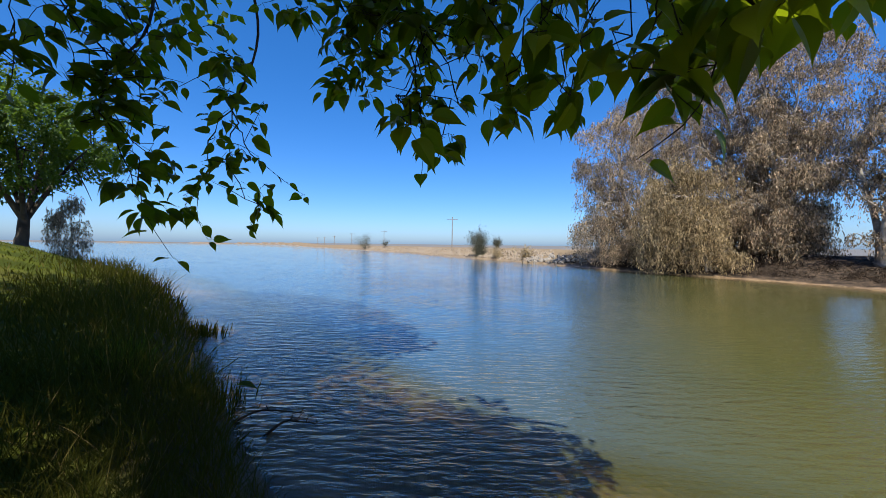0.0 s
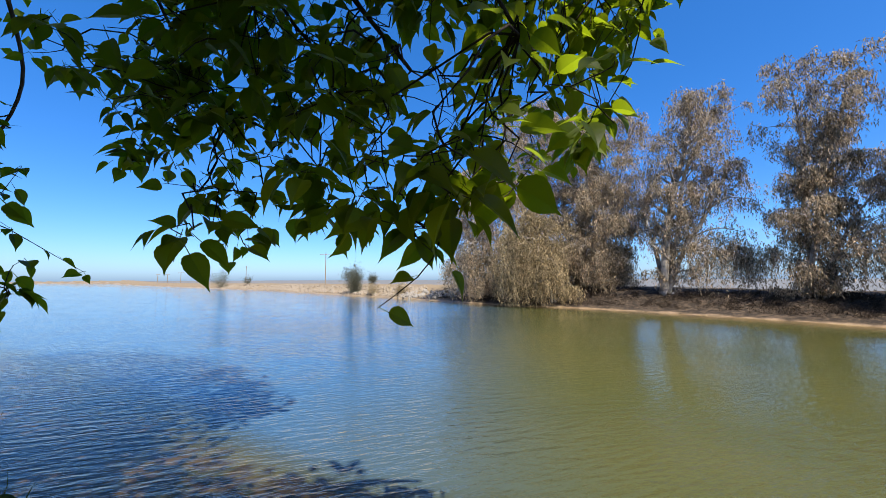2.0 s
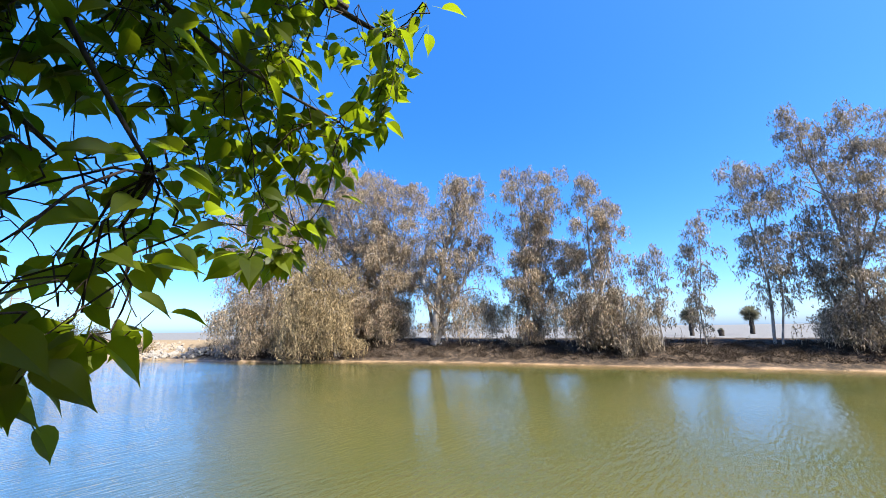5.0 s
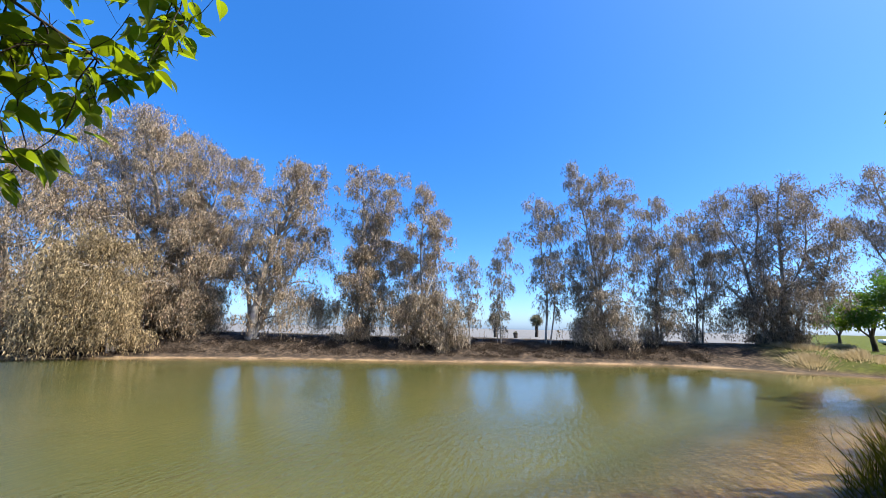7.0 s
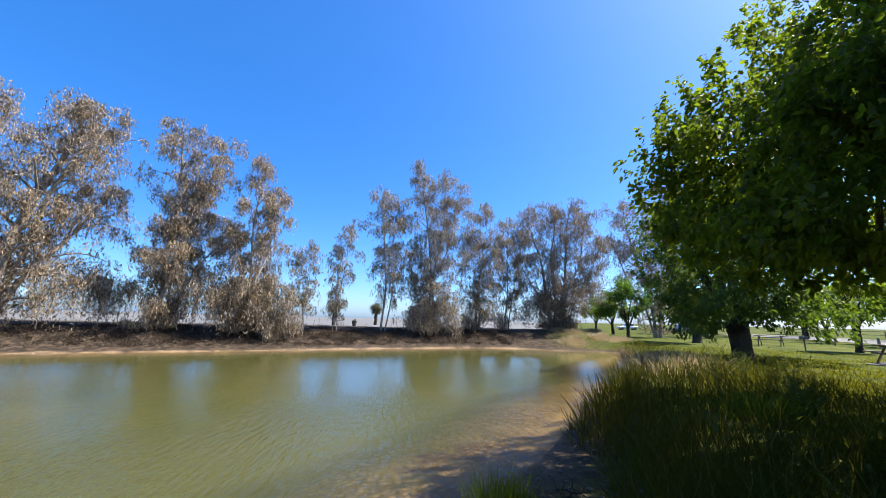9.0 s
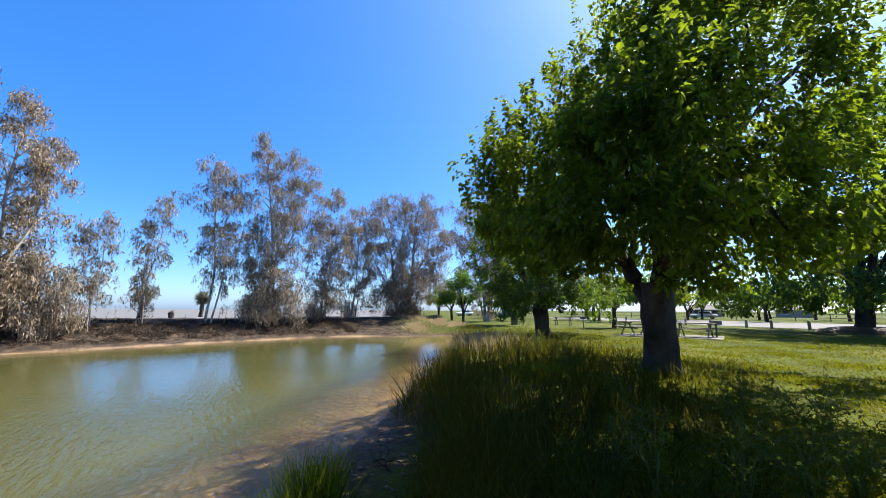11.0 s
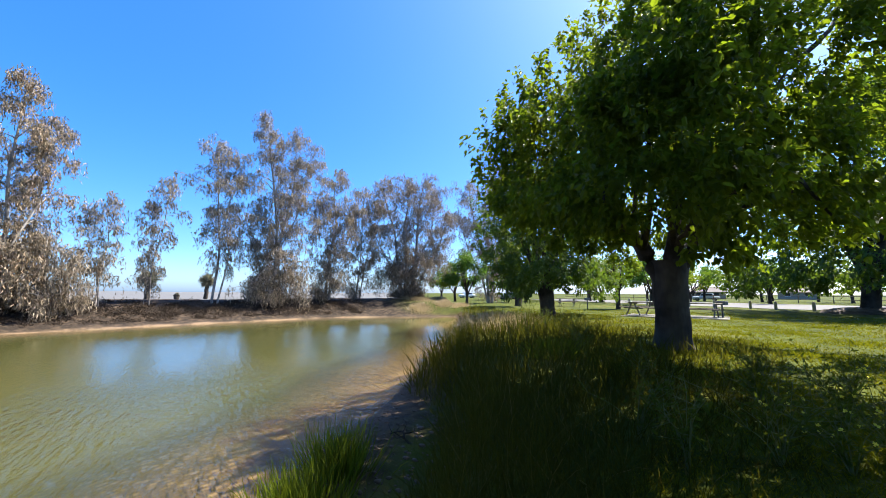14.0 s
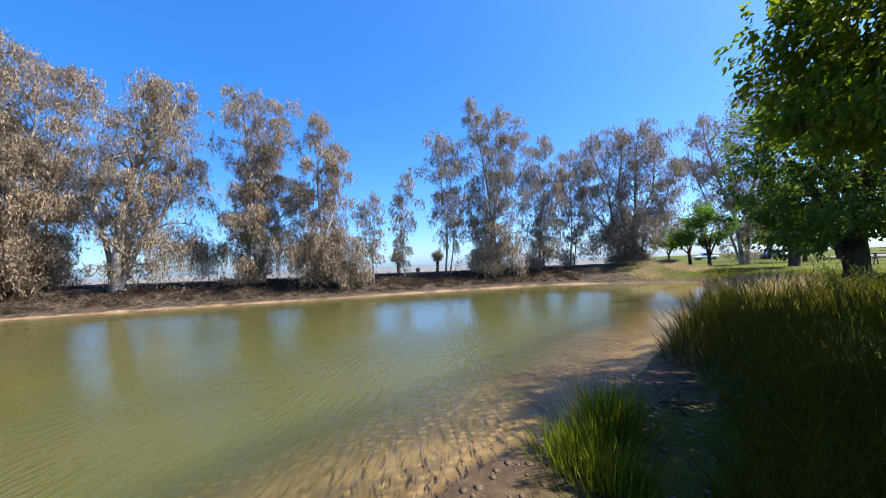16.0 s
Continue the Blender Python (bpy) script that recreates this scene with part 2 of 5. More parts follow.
n = Nodes("ground")
sd, farside, dry = n.attr("shore"), n.attr("far_bank"), n.attr("dry")
fine, mid, wide = n.noise(26, 6, 0.7), n.noise(3.2, 4), n.noise(0.35, 3)
soil = n.mix(fine, (0.075, 0.055, 0.038), (0.17, 0.125, 0.085))
lawn = n.mix(n.math("MULTIPLY", n.math("ADD", mid, fine), 0.5), (0.028, 0.040, 0.003), (0.105, 0.118, 0.005))
lawn = n.mix(n.smooth(n.noise(0.9, 5, 0.7), 0.42, 0.62), n.mix(0.55, lawn, (0.010, 0.018, 0.002)), lawn)
lawn = n.mix(n.math("MULTIPLY", n.smooth(wide, 0.5, 0.72), 0.4), lawn, (0.14, 0.122, 0.028))
sand = n.mix(fine, (0.16, 0.105, 0.064), (0.31, 0.22, 0.14))
mudc = n.mix(n.smooth(mid, 0.40, 0.66), n.mix(fine, (0.018, 0.010, 0.005), (0.055, 0.034, 0.018)), n.mix(fine, (0.05, 0.032, 0.016), (0.12, 0.078, 0.042)))
# leaf litter of the levee, with the gums' shade worked into its brown
shaded_litter = n.mix(n.smooth(mid, 0.4, 0.68), (0.026, 0.020, 0.015), (0.085, 0.060, 0.040))
straw = n.mix(mid, (0.125, 0.092, 0.056), (0.24, 0.18, 0.115))
# far plain: grey that paints distance haze into the soil colour
pale = n.mix(wide, (0.105, 0.105, 0.105), (0.145, 0.143, 0.14))
near_land = n.mix(n.smooth(n.math("ADD", sd, n.math("MULTIPLY", mid, 1.2)), 1.0, 2.2), n.mix(0.85, soil, mudc), lawn)
far_land = n.mix(n.smooth(n.math("ADD", sd, n.math("MULTIPLY", mid, 0.7)), 0.32, 0.62), n.mix(n.math("MULTIPLY", n.attr("sandy"), n.smooth(n.noise(0.7, 3), 0.36, 0.56)), shaded_litter, sand), shaded_litter)
far_land = n.mix(dry, far_land, straw)
far_land = n.mix(n.smooth(sd, 12, 22), far_land, pale)
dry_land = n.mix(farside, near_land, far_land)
cobble = n.add("TexVoronoi", Scale=6.5, Vector=n.pos())
stones = n.mix(n.smooth(cobble.outputs["Distance"], 0.1, 0.55), (0.34, 0.25, 0.145), (0.10, 0.072, 0.045))
bedc = n.mix(n.math("MULTIPLY", n.smooth(n.noise(0.5, 3), 0.34, 0.56), 0.8), n.mix(mid, (0.34, 0.255, 0.15), (0.22, 0.162, 0.095)), stones)
col = n.mix(n.smooth(sd, -0.25, 0.06), bedc, dry_land)
wet = n.smooth(sd, 0.9, 0.0)
p = n.add("BsdfPrincipled", Base_Color=col, Roughness=n.math("SUBTRACT", 0.95, n.math("MULTIPLY", wet, 0.45)), Normal=n.bump(n.math("ADD", fine, n.math("MULTIPLY", mid, 2.0)), 0.6, 0.04))
p.inputs["Specular IOR Level"].default_value = 0.12
M_GROUND = n.done(p.outputs[0])

me = fast_mesh("ground", np.stack([GX, GY, GZ], -1).reshape(-1, 3), QUADS, M_GROUND)
store(me, "shore", GD)
store(me, "far_bank", np.clip(GF * (1 - 0.75 * step(-15, -19, GY) * step(38, 33, GX)), 0, 1))
store(me, "sandy", GF * step(-15, -11, GY))
store(me, "dry", step(40, 52, GY + 0.25 * GX) * GF + 0.12 * GF * step(-15, -20, GY))
tagged(new("ground", me), "grassy shore, muddy lake bed and bare levee soil", "ground", kind="structure")

n = Nodes("lake_water")
exposed, murk = n.attr("exposed"), n.attr("murk")
w1 = n.noise(4.2, 3, 0.5, n.scaled(0.6, 2.0, 1, 0.25))
w2 = n.noise(9.0, 3, 0.55, n.scaled(0.8, 1.8, 1, -0.1))
w3 = n.noise(0.5, 2)
waves = n.math("ADD", n.math("MULTIPLY", w1, 1.0), n.math("MULTIPLY", w2, 0.2))
gust = n.math("MULTIPLY", n.smooth(w3, 0.3, 0.7), 0.6)
amount = n.math("ADD", n.math("MULTIPLY", n.attr("ripple"), n.math("MULTIPLY_ADD", exposed, -0.34, 0.6)), n.math("MULTIPLY", exposed, n.math("ADD", n.math("MULTIPLY", gust, 0.24), 0.07)))
bump_node = n.add("Bump", Height=waves, Strength=amount, Distance=0.12)
nor = bump_node.outputs[0]
fres = n.add("Fresnel", IOR=1.33, Normal=nor).outputs[0]
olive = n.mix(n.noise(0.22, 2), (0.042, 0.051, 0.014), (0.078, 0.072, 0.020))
# open side: blue of the mirrored sky is mixed into the body colour
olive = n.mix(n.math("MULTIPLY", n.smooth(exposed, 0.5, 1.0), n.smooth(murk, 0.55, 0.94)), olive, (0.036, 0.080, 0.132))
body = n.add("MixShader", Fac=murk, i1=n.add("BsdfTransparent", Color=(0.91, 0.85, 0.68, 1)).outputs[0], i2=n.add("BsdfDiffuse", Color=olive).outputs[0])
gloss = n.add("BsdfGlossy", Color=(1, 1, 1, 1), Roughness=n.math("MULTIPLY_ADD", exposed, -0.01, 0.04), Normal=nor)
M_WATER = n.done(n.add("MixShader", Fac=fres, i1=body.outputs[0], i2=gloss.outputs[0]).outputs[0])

wet_vert = GD < 0.5
keep = wet_vert.ravel()[QUADS].any(1)
used, inv = np.unique(QUADS[keep], return_inverse=True)
wv = np.stack([GX.ravel(), GY.ravel(), np.zeros(GX.size)], -1)[used]
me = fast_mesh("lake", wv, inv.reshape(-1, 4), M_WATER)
depth = np.clip(-GD.ravel()[used], 0, None)
store(me, "murk", np.clip(0.05 + 0.14 * depth + 0.05 * depth**2, 0.05, 0.94))
patch = ripple_noise(wv[:, 0], wv[:, 1], 0.22, 31)
store(me, "ripple", np.clip(0.28 + 1.0 * step(0.0, 0.9, patch), 0, 1) * step(34, 10, np.hypot(wv[:, 0], wv[:, 1])))
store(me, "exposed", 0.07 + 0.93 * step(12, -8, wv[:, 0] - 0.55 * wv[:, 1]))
tagged(new("lake", me), "calm lake water, olive in the cove, sky reflection tinted blue into its open side", "water", kind="structure")


# ---- plant builders ----
def unit(v):
    return v / np.maximum(np.linalg.norm(v, axis=-1, keepdims=True), 1e-9)


def tube(points, radii, sides=7, rough=0.0, seed=0):
    """Vertices and quads of a tapering tube along points."""
    p, r = np.asarray(points, float), np.asarray(radii, float)
    rng = np.random.default_rng(seed)
    tan = unit(np.gradient(p, axis=0))
    ref = np.where(np.abs(tan[:, 2:3]) > 0.9, np.array([[1.0, 0, 0]]), np.array([[0, 0, 1.0]]))
    a = unit(np.cross(tan, ref))
    b = np.cross(tan, a)
    ang = np.linspace(0, 2 * math.pi, sides, endpoint=False)
    rr = r[:, None] * (1 + rough * rng.normal(size=(len(p), sides)))
    v = p[:, None] + rr[..., None] * (np.cos(ang)[None, :, None] * a[:, None] + np.sin(ang)[None, :, None] * b[:, None])
    i = np.arange(len(p) * sides).reshape(len(p), sides)
    q = np.stack([i[:-1], np.roll(i, -1, 1)[:-1], np.roll(i, -1, 1)[1:], i[1:]], -1).reshape(-1, 4)
    return v.reshape(-1, 3), q


def bend(points, count):
    """A smooth line of count points through the given ones."""
    p = np.asarray(points, float)
    s = np.linspace(0, len(p) - 1, count)
    i = np.clip(s.astype(int), 0, len(p) - 2)
    t = (s - i)[:, None]
    p0, p1, p2, p3 = p[np.maximum(i - 1, 0)], p[i], p[i + 1], p[np.minimum(i + 2, len(p) - 1)]
    return 0.5 * (2 * p1 + (p2 - p0) * t + (2 * p0 - 5 * p1 + 4 * p2 - p3) * t**2 + (3 * p1 - p0 - 3 * p2 + p3) * t**3)


def joined(pieces):
    vs, qs, base = [], [], 0
    for v, q in pieces:
        vs.append(v)
        qs.append(q + base)
        base += len(v)
    return np.concatenate(vs), np.concatenate(qs)


LANCE = (np.array([(0, 0, 0), (0.45, 0.5, 0.03), (1, 0, -0.05), (0.45, -0.5, 0.03)]), np.array([(0, 1, 2), (0, 2, 3)]))
OVAL = (np.array([(0, 0, 0), (0.22, 0.40, 0.07), (0.62, 0.38, 0.05), (1, 0, -0.14), (0.62, -0.38, 0.05), (0.22, -0.40, 0.07)]),
        np.array([(0, 2, 1), (0, 3, 2), (0, 4, 3), (0, 5, 4)]))
STRAP = (np.array([(0, 0.5, 0), (0, -0.5, 0), (1, 0, -0.03)]), np.array([(0, 1, 2)]))
FOLD = (np.array([(0, 0, 0), (0.42, 0.45, 0.09), (1, 0, -0.10), (0.42, -0.45, 0.09)]), np.array([(0, 2, 1), (0, 3, 2)]))
BLADE = (np.array([(0, 0.5, 0), (0, -0.5, 0), (0.55, 0.36, 0.03), (0.55, -0.36, 0.03), (1, 0, -0.14)]),
         np.array([(0, 1, 3), (0, 3, 2), (2, 3, 4)]))


ARCH = (np.array([(0, 0.5, 0), (0, -0.5, 0), (0.4, 0.46, 0.02), (0.4, -0.46, 0.02), (0.75, 0.3, -0.10), (0.75, -0.3, -0.10), (0.98, 0, -0.34)]),
        np.array([(0, 1, 3), (0, 3, 2), (2, 3, 5), (2, 5, 4), (4, 5, 6)]))


def heart_leaf():
    """A broad mulberry leaf with a toothed edge, a folded midrib, a drip tip and a stalk."""
    rim = [(0.0, 0.07), (0.03, 0.17), (0.10, 0.265), (0.14, 0.28), (0.24, 0.35), (0.29, 0.345), (0.41, 0.365), (0.46, 0.345), (0.58, 0.305), (0.63, 0.265), (0.74, 0.185), (0.80, 0.13), (0.90, 0.05)]
    rib = [0.0, 0.03, 0.10, 0.15, 0.25, 0.31, 0.42, 0.48, 0.58, 0.64, 0.74, 0.81, 0.90]
    sag = lambda u, v: 0.30 * abs(v) - 0.30 * u * u
    verts = [(u, 0, sag(u, 0)) for u in rib] + [(1.06, 0, sag(1.06, 0))]
    faces = []
    for side in (1, -1):
        base = len(verts)
        verts += [(u, side * v, sag(u, v)) for k, (u, v) in enumerate(rim)]
        for k in range(12):
            q = (k, k + 1, base + k + 1, base + k)
            for tri in ((q[0], q[1], q[2]), (q[0], q[2], q[3])):
                faces.append(tri if side < 0 else tri[::-1])
        tri = (12, 13, base + 12)
        faces.append(tri if side < 0 else tri[::-1])
    s = len(verts)
    verts += [(-0.42, 0.012, 0.10), (-0.42, -0.012, 0.10), (0.02, 0.018, 0.004), (0.02, -0.018, 0.004)]
    faces += [(s, s + 1, s + 3), (s, s + 3, s + 2)]
    return np.array(verts, float), np.array(faces)


HEART = heart_leaf()


def leaves(shape, place, along, length, width, rng, face=None, twist=1.0):
    """Copies of one leaf shape as arrays: base place, direction, length and width of each; face: the way its top turns."""
    tv, tf = shape
    k = len(place)
    d = unit(along)
    f = rng.normal(size=(k, 3)) * twist + (0 if face is None else face)
    s = unit(np.cross(d, f))
    up = np.cross(s, d)
    L, W = np.broadcast_to(length, k)[:, None, None], np.broadcast_to(width, k)[:, None, None]
    v = place[:, None] + tv[None, :, 0:1] * L * d[:, None] + tv[None, :, 1:2] * W * s[:, None] + tv[None, :, 2:3] * L * up[:, None]
    faces = (np.arange(k) * len(tv))[:, None, None] + tf[None]
    return v.reshape(-1, 3), faces.reshape(-1, 3)


def gum_tree(x, y, stems, seed, material=None, label="", skirts=(), girth=0.2, dense=1.0, hang=1.0, group="gum trees along the far bank"):
    """A drooping gum. stems: foot and tip across the view, tip in depth, top height, half width of its crown, lowest leafy share.
    skirts: low hanging curtains: place across and in depth, top height, half width, length."""
    rng = np.random.default_rng(seed)
    z0 = height(x, y)
    r = math.hypot(x, y)
    u, w = np.array([y / r, -x / r, 0]), np.array([x / r, y / r, 0])
    root = thing("gum_tree", x, y, z0, label or "tall drooping gum tree with grey-brown foliage on the levee bank", "tree", group)
    spots, sizes, drops, twigs = [], [], [], []

    def clump(at, size, drop):
        spots.append(at)
        sizes.append(size)
        drops.append(drop)

    for s, (foot, tip_u, tip_v, top, wide, low) in enumerate(stems):
        h = top - z0 - 0.25
        a = u * foot + w * rng.normal(0, 0.2)
        tip = u * tip_u + w * tip_v + (0, 0, h)
        lift = lambda f, side: a + (tip - a) * (f * side, f * side, f) + rng.normal(0, 0.014 * h, 3) * (1, 1, 0)
        line = bend([a - (0, 0, 0.3), a + (0, 0, 0.2), lift(0.3, 0.8), lift(0.55, 0.95), lift(0.8, 1.0), tip], 25)
        g = girth * (0.8 if s == 0 else rng.uniform(0.5, 0.7)) * (0.5 + 0.5 * h / 16)
        rad = g * np.linspace(1, 0.06, 25) ** 0.9
        rad[:3] *= (1.7, 1.4, 1.15)
        part("trunk", fast_mesh("trunk", *tube(line, rad, 9, 0.06, seed + s), M_GUM_BARK), root)
        low = max(0.05, low - 0.12)
        wide *= 1.2
        count = int(7 + 1.9 * h * (1 - low) * (0.7 + 0.16 * wide))
        for k in range(count):
            f = low + (0.96 - low) * (k + rng.uniform(0, 0.9)) / count
            b = line[int(f * 24)]
            az = k * 2.4 + rng.uniform(-0.6, 0.6)
            g2 = (f - low) / (1 - low)
            prof = 0.66 + 0.36 * math.sin(math.pi * min(1, g2 * 0.85 + 0.1)) - 0.36 * max(0, g2 - 0.7) / 0.3
            reach = wide * prof * rng.uniform(0.5, 1.12)
            up = reach * rng.uniform(0.0, 0.9)
            end = b + np.array([math.cos(az) * reach, math.sin(az) * reach, up])
            end[2] = min(end[2], h + rng.uniform(-0.5, 0.1))
            limb = bend([b, b + (end - b) * 0.5 + (0, 0, 0.12 * reach) + rng.normal(0, 0.06 * reach, 3), end], 9)
            part("limb", fast_mesh("limb", *tube(limb, np.linspace(max(0.02, g * 0.5 * (1.05 - 0.8 * f)), 0.012, 9), 6, 0.05, k), M_GUM_BARK), root)
            big = rng.uniform(0.7, 1.15) * (0.36 + 0.105 * wide)
            clump(limb[8], big, rng.uniform(0.6, 1.1))
            if wide > 1.2:
                clump(limb[6] + rng.normal(0, 0.12, 3), big * 0.9, rng.uniform(0.5, 1.0))
            for c in range(1 + int(wide * 0.85)):
                q = limb[rng.integers(3, 9)]
                e = q + rng.normal(0, 0.26, 3) * reach * (1, 1, 0.75) + (0, 0, 0.1)
                e[2] = min(e[2], h)
                twigs.append(tube(bend([q, (q + e) / 2 + (0, 0, 0.1), e], 5), np.linspace(0.028, 0.009, 5), 4))
                clump(e, big * rng.uniform(0.55, 0.95), rng.uniform(0.4, 1.0))
        for f in (0.84, 0.9, 0.96, 1.0):
            clump(line[int(f * 24)] + rng.normal(0, 0.12 * wide, 3) * (1, 1, 0.3), (0.36 + 0.1 * wide) * (1.25 - 0.5 * f), 0.7)
    for su, sv, top, wide, long in skirts:
        c = u * su + w * sv + (0, 0, top - z0)
        for k in range(int(15 * wide * wide + 8)):
            a, rr = rng.uniform(0, 6.283), math.sqrt(rng.uniform(0, 1))
            at = c + (math.cos(a) * rr * wide * 1.4, math.sin(a) * rr * wide * 0.8, -0.5 * wide * rr * rr + rng.normal(0, 0.55) - rng.uniform(0, 0.5) * long)
            clump(at, rng.uniform(0.35, 0.6), long * rng.uniform(0.4, 0.9))
            if k % 3 == 0:
                b = c * (0.55, 0.55, 0.7)
                twigs.append(tube(bend([b, (b + at) / 2 + (0, 0, 0.4), at], 7), np.linspace(0.05, 0.012, 7), 5))
    tagged(part("twig_work", fast_mesh("twig_work", *joined(twigs), M_GUM_BARK), root), kind="stuff")
    # every clump is a dome of strands that start on it and hang
    spots, sizes, drops = np.array(spots), np.array(sizes) * 0.86, np.array(drops) * hang
    per = 15
    c, size, drop = np.repeat(spots, per, 0), np.repeat(sizes, per), np.repeat(drops, per)
    k = len(c)
    way, rho = rng.uniform(0, 6.283, k), np.sqrt(rng.uniform(0, 1, k))
    out = np.stack([np.cos(way), np.sin(way), np.zeros(k)], -1)
    start = c + out * (rho * size)[:, None] + np.stack([np.zeros(k), np.zeros(k), size * (0.55 * (1 - rho * rho) + rng.normal(0, 0.16, k))], -1)
    fall = (0.4 + 0.85 * drop) * rng.uniform(0.3, 1.15, k)
    m = int(np.clip(dense * 3.45 * (1 + 0.75 * drop.mean()), 4, 18))
    t = rng.uniform(0, 1, (k, m, 1)) ** 0.85
    pos = start[:, None] + out[:, None] * 0.28 * size[:, None, None] * t - np.array([0, 0, 1.0]) * fall[:, None, None] * t + rng.normal(0, 0.055, (k, m, 3))
    pos = pos.reshape(-1, 3)
    ok = pos[:, 2] + z0 > np.maximum(land(pos[:, 0] + x, pos[:, 1] + y)[0], 0) + 0.12
    pos = pos[ok]
    k = len(pos)
    along = np.concatenate([rng.normal(0, 0.36, (k, 2)), rng.normal(-0.8, 0.35, (k, 1))], 1)
    v, f = leaves(STRAP, pos, along, rng.uniform(0.135, 0.29, k), rng.uniform(0.045, 0.076, k), rng)
    part("crown", fast_mesh("crown", v, f, material or M_GUM_LEAF, False), root)
    return root


def broad_tree(x, y, top, crown, count, seed, girth=0.4, fork=2.0, leaf=0.2, material=None, label="", name="shade_tree", shift=(0, 0), group="", bumps=26, bark=None, limbs=7, lean=(0, 0), taper=0.15, skirt=0, shape=None, stout=0.6, vee=0.8, outline=None):
    """A shade tree: thick forking trunk, limbs, and a crown of leaf clumps with an uneven rim. crown: half widths x, y and its lower height."""
    rng = np.random.default_rng(seed)
    z0 = height(x, y)
    rx, ry, lowz = crown
    h = top - z0
    root = thing(name, x, y, z0, label, "tree", group)
    centre = np.array([shift[0], shift[1], (lowz - z0 + h) / 2])
    rz = (h - (lowz - z0)) / 2
    neck = np.array([rng.normal(0, 0.1), rng.normal(0, 0.1), fork])
    line = bend([(0, 0, -0.3), (0, 0, 0.12), (neck[0] * 0.6, neck[1] * 0.6, fork * 0.55), neck], 11)
    rad = np.interp(np.linspace(0, 1, 11), [0, 0.12, 0.35, 0.7, 1], [2.0, 1.55, 1.06, 0.3 + 0.7 * (0.5 + 0.5 * vee), vee]) * girth
    part("trunk", fast_mesh("trunk", *tube(line, rad, 18, 0.06, seed), bark or M_BARK), root)
    for k in range(limbs):
        a = k * 6.283 / limbs + rng.uniform(-0.35, 0.35)
        el = rng.uniform(-0.1, 0.95) if k else 1.2
        end = centre + np.array([math.cos(a) * math.cos(el) * rx, math.sin(a) * math.cos(el) * ry, math.sin(el) * rz]) * rng.uniform(0.68, 0.9)
        m = neck + (end - neck) * 0.45 + np.array([0, 0, 0.12 * rz]) + rng.normal(0, 0.15, 3)
        limb = bend([neck - (0, 0, 0.45), m, end], 11)
        part("limb", fast_mesh("limb", *tube(limb, np.linspace(1, 0.05, 11) ** 1.3 * girth * stout, 8, 0.05, seed + k), bark or M_BARK), root)
        for c in range(4):
            t = rng.uniform(0.4, 0.85)
            b = limb[int(t * 10)]
            e = b + rng.normal(0, 0.3, 3) * (rx, ry, rz)
            inside = np.sum(((e - centre) / (rx, ry, rz)) ** 2)
            if inside < 0.9:
                br = bend([b, (b + e) / 2 + (0, 0, 0.15), e], 6)
                part("branch", fast_mesh("branch", *tube(br, np.linspace(girth * 0.18, 0.015, 6), 5), bark or M_BARK), root)
    # lumps on the rim, leafy shoots on the lumps
    g = unit(rng.normal(size=(bumps, 3)))
    g[:, 2] = np.abs(g[:, 2]) * rng.choice([1, 1, -0.8, -0.9], bumps)
    lump = centre + g * np.array([rx, ry, rz]) * rng.uniform(0.25, 1.0, (bumps, 1)) ** 0.6 * 0.8
    up = (lump[:, 2:3] - centre[2]) / rz
    lump[:, :2] = centre[:2] + (lump[:, :2] - centre[:2]) * (1 - taper * np.maximum(up, 0)) + up * np.array(lean)
    size = rng.uniform(0.2, 0.36, bumps) * (1 - 0.5 * taper * np.maximum(up[:, 0], 0)) * min(rx, ry, rz)
    if skirt:
        a, r = rng.uniform(0, 6.283, skirt), rng.uniform(0.35, 0.95, skirt)
        low = np.stack([centre[0] - 0.5 * lean[0] + np.cos(a) * r * rx, centre[1] - 0.5 * lean[1] + np.sin(a) * r * ry, lowz - z0 + rng.uniform(0.5, 1.8, skirt)], -1)
        lump, size = np.concatenate([lump, low]), np.concatenate([size, rng.uniform(0.16, 0.27, skirt) * min(rx, ry, rz)])
        bumps += skirt
    if outline:
        # a crown of a known profile, given across (to the west) and in height; its depth follows the width
        ring, g, across = outline, [], np.array([-0.88, -0.48])
        while len(g) < bumps:
            u, z = rng.uniform(-5.2, 5.2), rng.uniform(2.4, 12.8)
            hit = False
            for (ax, az), (bx, bz) in zip(ring, ring[1:] + ring[:1]):
                if (az > z) != (bz > z) and u < (bx - ax) * (z - az) / (bz - az) + ax:
                    hit = not hit
            if hit:
                deep = 4.9 * math.sqrt(max(0.1, 1 - (u / 5.4) ** 2)) * (1 - 0.5 * max(0, z - 8) / 4.5) * (0.85 + 0.15 * min(1, (z - 2.4) / 2))
                w = deep * (-1.25 if rng.uniform() < 0.5 else 1) * rng.uniform(0, 1) ** 0.55
                # open before the forking stems, thin towards the sunny side
                if (w < 0.6 and z < 4.5 and abs(u + 0.3) < 0.8) or (u > 1.2 and rng.uniform() < (0.3 if w > 0 else 0.5)) or (u > 2.4 and z > 5.5 and rng.uniform() < 0.4):
                    continue
                # domed: the side towards the shore is lower and narrower than the far side
                f = (10.65 + w) / 10.65
                px, py = across * u * f + np.array([0.48, -0.88]) * w
                z = 2.15 + (z - 2.15) * f
